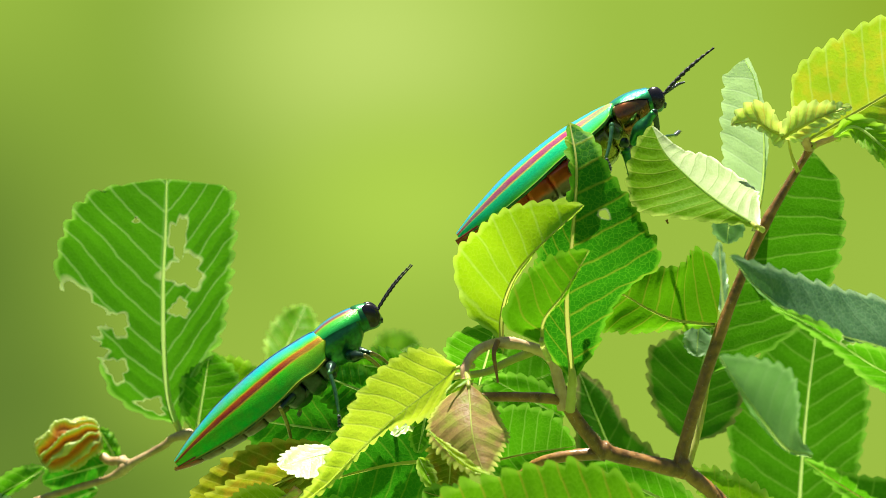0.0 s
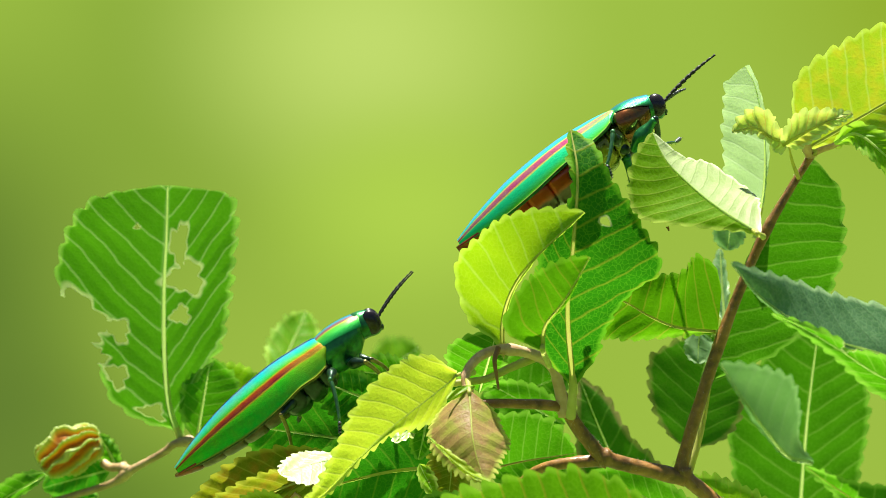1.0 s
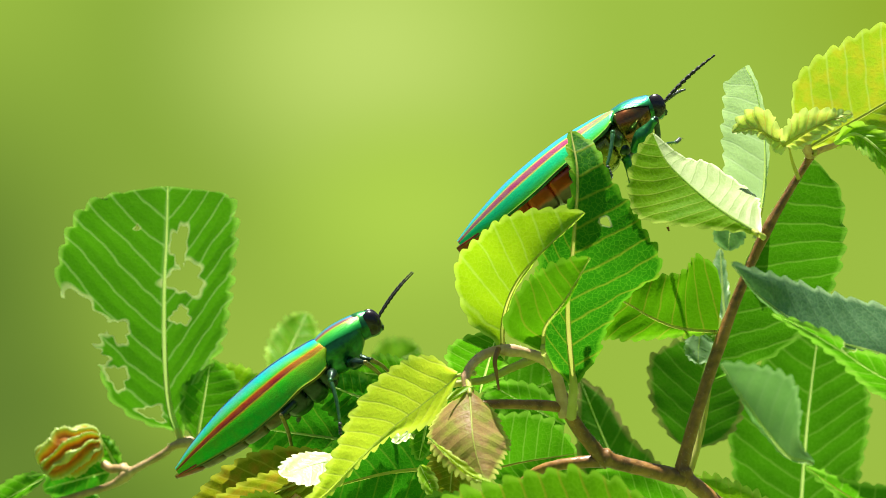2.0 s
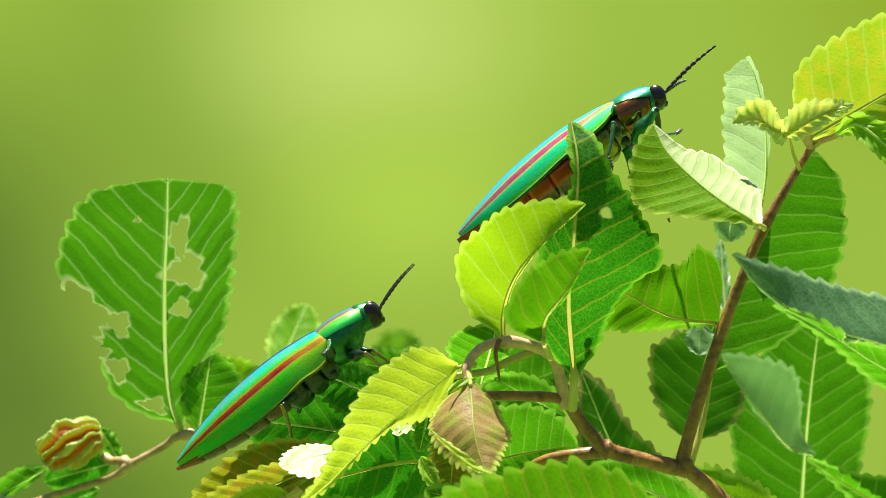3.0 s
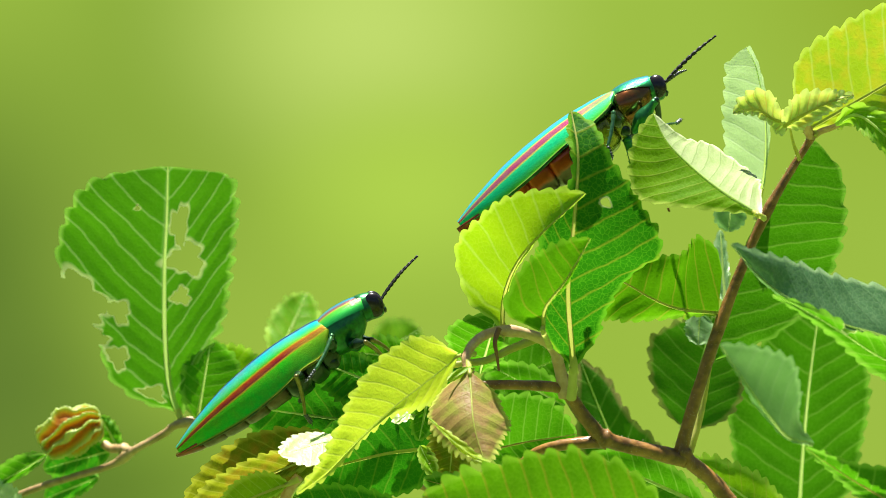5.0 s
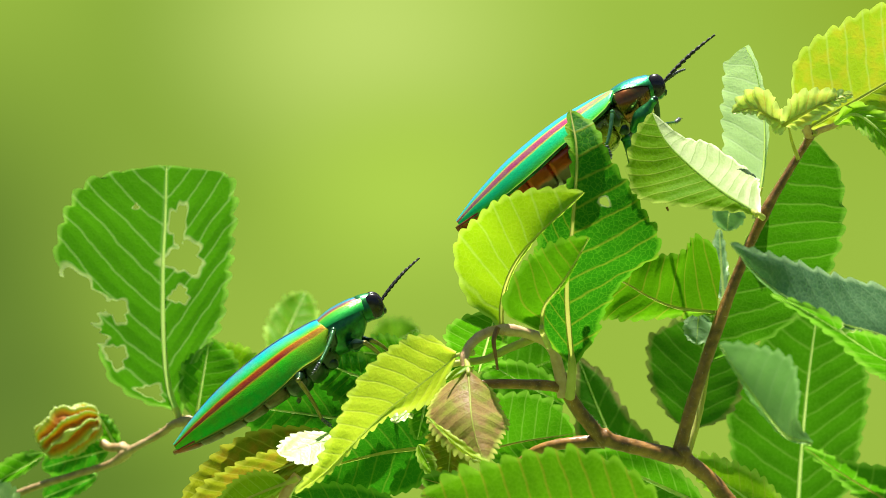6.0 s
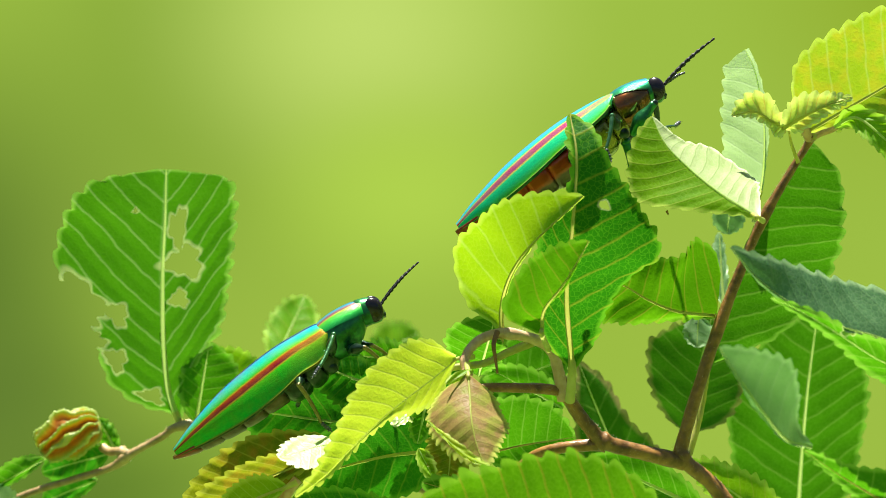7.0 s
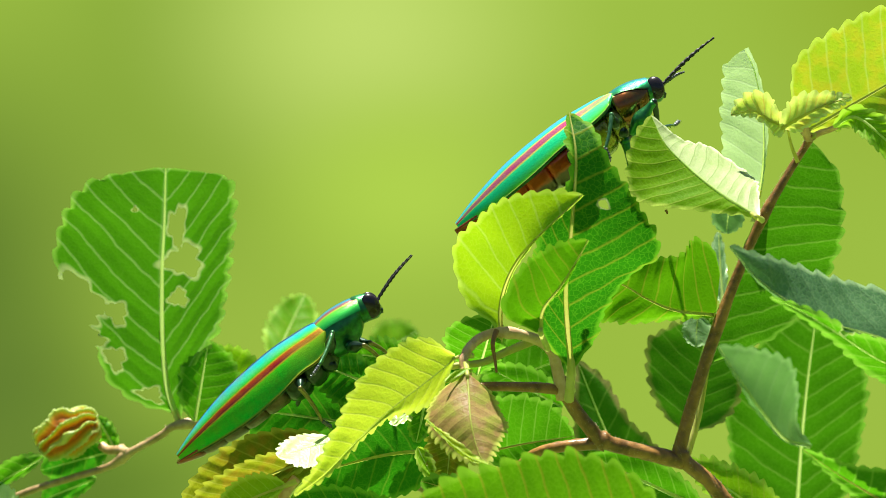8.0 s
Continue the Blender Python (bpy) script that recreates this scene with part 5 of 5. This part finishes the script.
for thigh, shin, m1, m2, way, thick, near, hip, knee, foot in HIGH_LEGS:
    limb = leg(high_beetle, thigh, shin, m1, m2, way, thick)
    h = at(*hip)
    k = reach(h, knee, thigh, near is not None)
    f = reach(k, foot, shin, near)
    limb[0].matrix_basis = HIGH_POSE.inverted() @ limb_pose(h, k)
    limb[1].matrix_basis = limb_pose(h, k).inverted() @ limb_pose(k, f)


def motions():
    walk(low_beetle, [(t, low_pose(*r)) for t, *r in LOW_ROWS])

    def body_at(t):
        for a, b in zip(LOW_ROWS, LOW_ROWS[1:]):
            if t <= b[0]:
                k = (t - a[0]) / (b[0] - a[0])
                return low_pose(*[p + (q - p) * k for p, q in zip(a[1:], b[1:])])
        return low_pose(*LOW_ROWS[-1][1:])

    def step(limb, hip, rows, thigh, shin, near=False):
        made = []
        for t, knee, foot in rows:
            h = body_at(0.0).inverted() @ at(*hip)
            world_hip = body_at(t) @ h
            k = reach(world_hip, knee, thigh)
            f = reach(k, foot, shin, near)
            up, low = limb_pose(world_hip, k), limb_pose(k, f)
            made.append((t, body_at(t).inverted() @ up, Matrix.Translation((thigh * MM, 0, 0)) @ (up.inverted() @ low).to_3x3().to_4x4()))
        walk(limb[0], [(t, m) for t, m, _ in made])
        walk(limb[1], [(t, m) for t, _, m in made])
    step(middle_low, (588, 622, -3.2), MIDDLE, 5.0, 6.4, True)
    step(hind_low, (530, 662, -2.5), HIND, 5.0, 7.0)
    still = [(t, (651, 608), (684, 645)) for t in (0.0, 3.5, 5.8, 8.0)]
    step(fore_low, (618, 614, -2.5), still, 4.4, 5.6)
    step(far_low[0], (622, 606, 4), [(t, (662, 604), (690, 628)) for t, *_ in still], 4.4, 5.0)
    step(far_low[1], (540, 668, 5), [(t, (528, 690), (530, 712)) for t, *_ in still], 4.4, 5.0)
    # the near feeler beats a little
    for ob, amp in zip(low_feelers, (1.0, 1.6)):
        root = Vector((9.55, -1.0 if ob is low_feelers[0] else 1.0, -0.45)) * MM
        turn = [(0.0, 0), (2.8, 0), (3.5, -1.5), (4.5, -1.2), (5.8, -2.2), (7.0, -2.2), (7.6, -1.6), (8.0, -0.8)]
        walk(ob, [(t, Matrix.Translation(root) @ pose(0, 0, 0, 0, -a * amp, 0) @ Matrix.Translation(-root)) for t, a in turn])


motions()
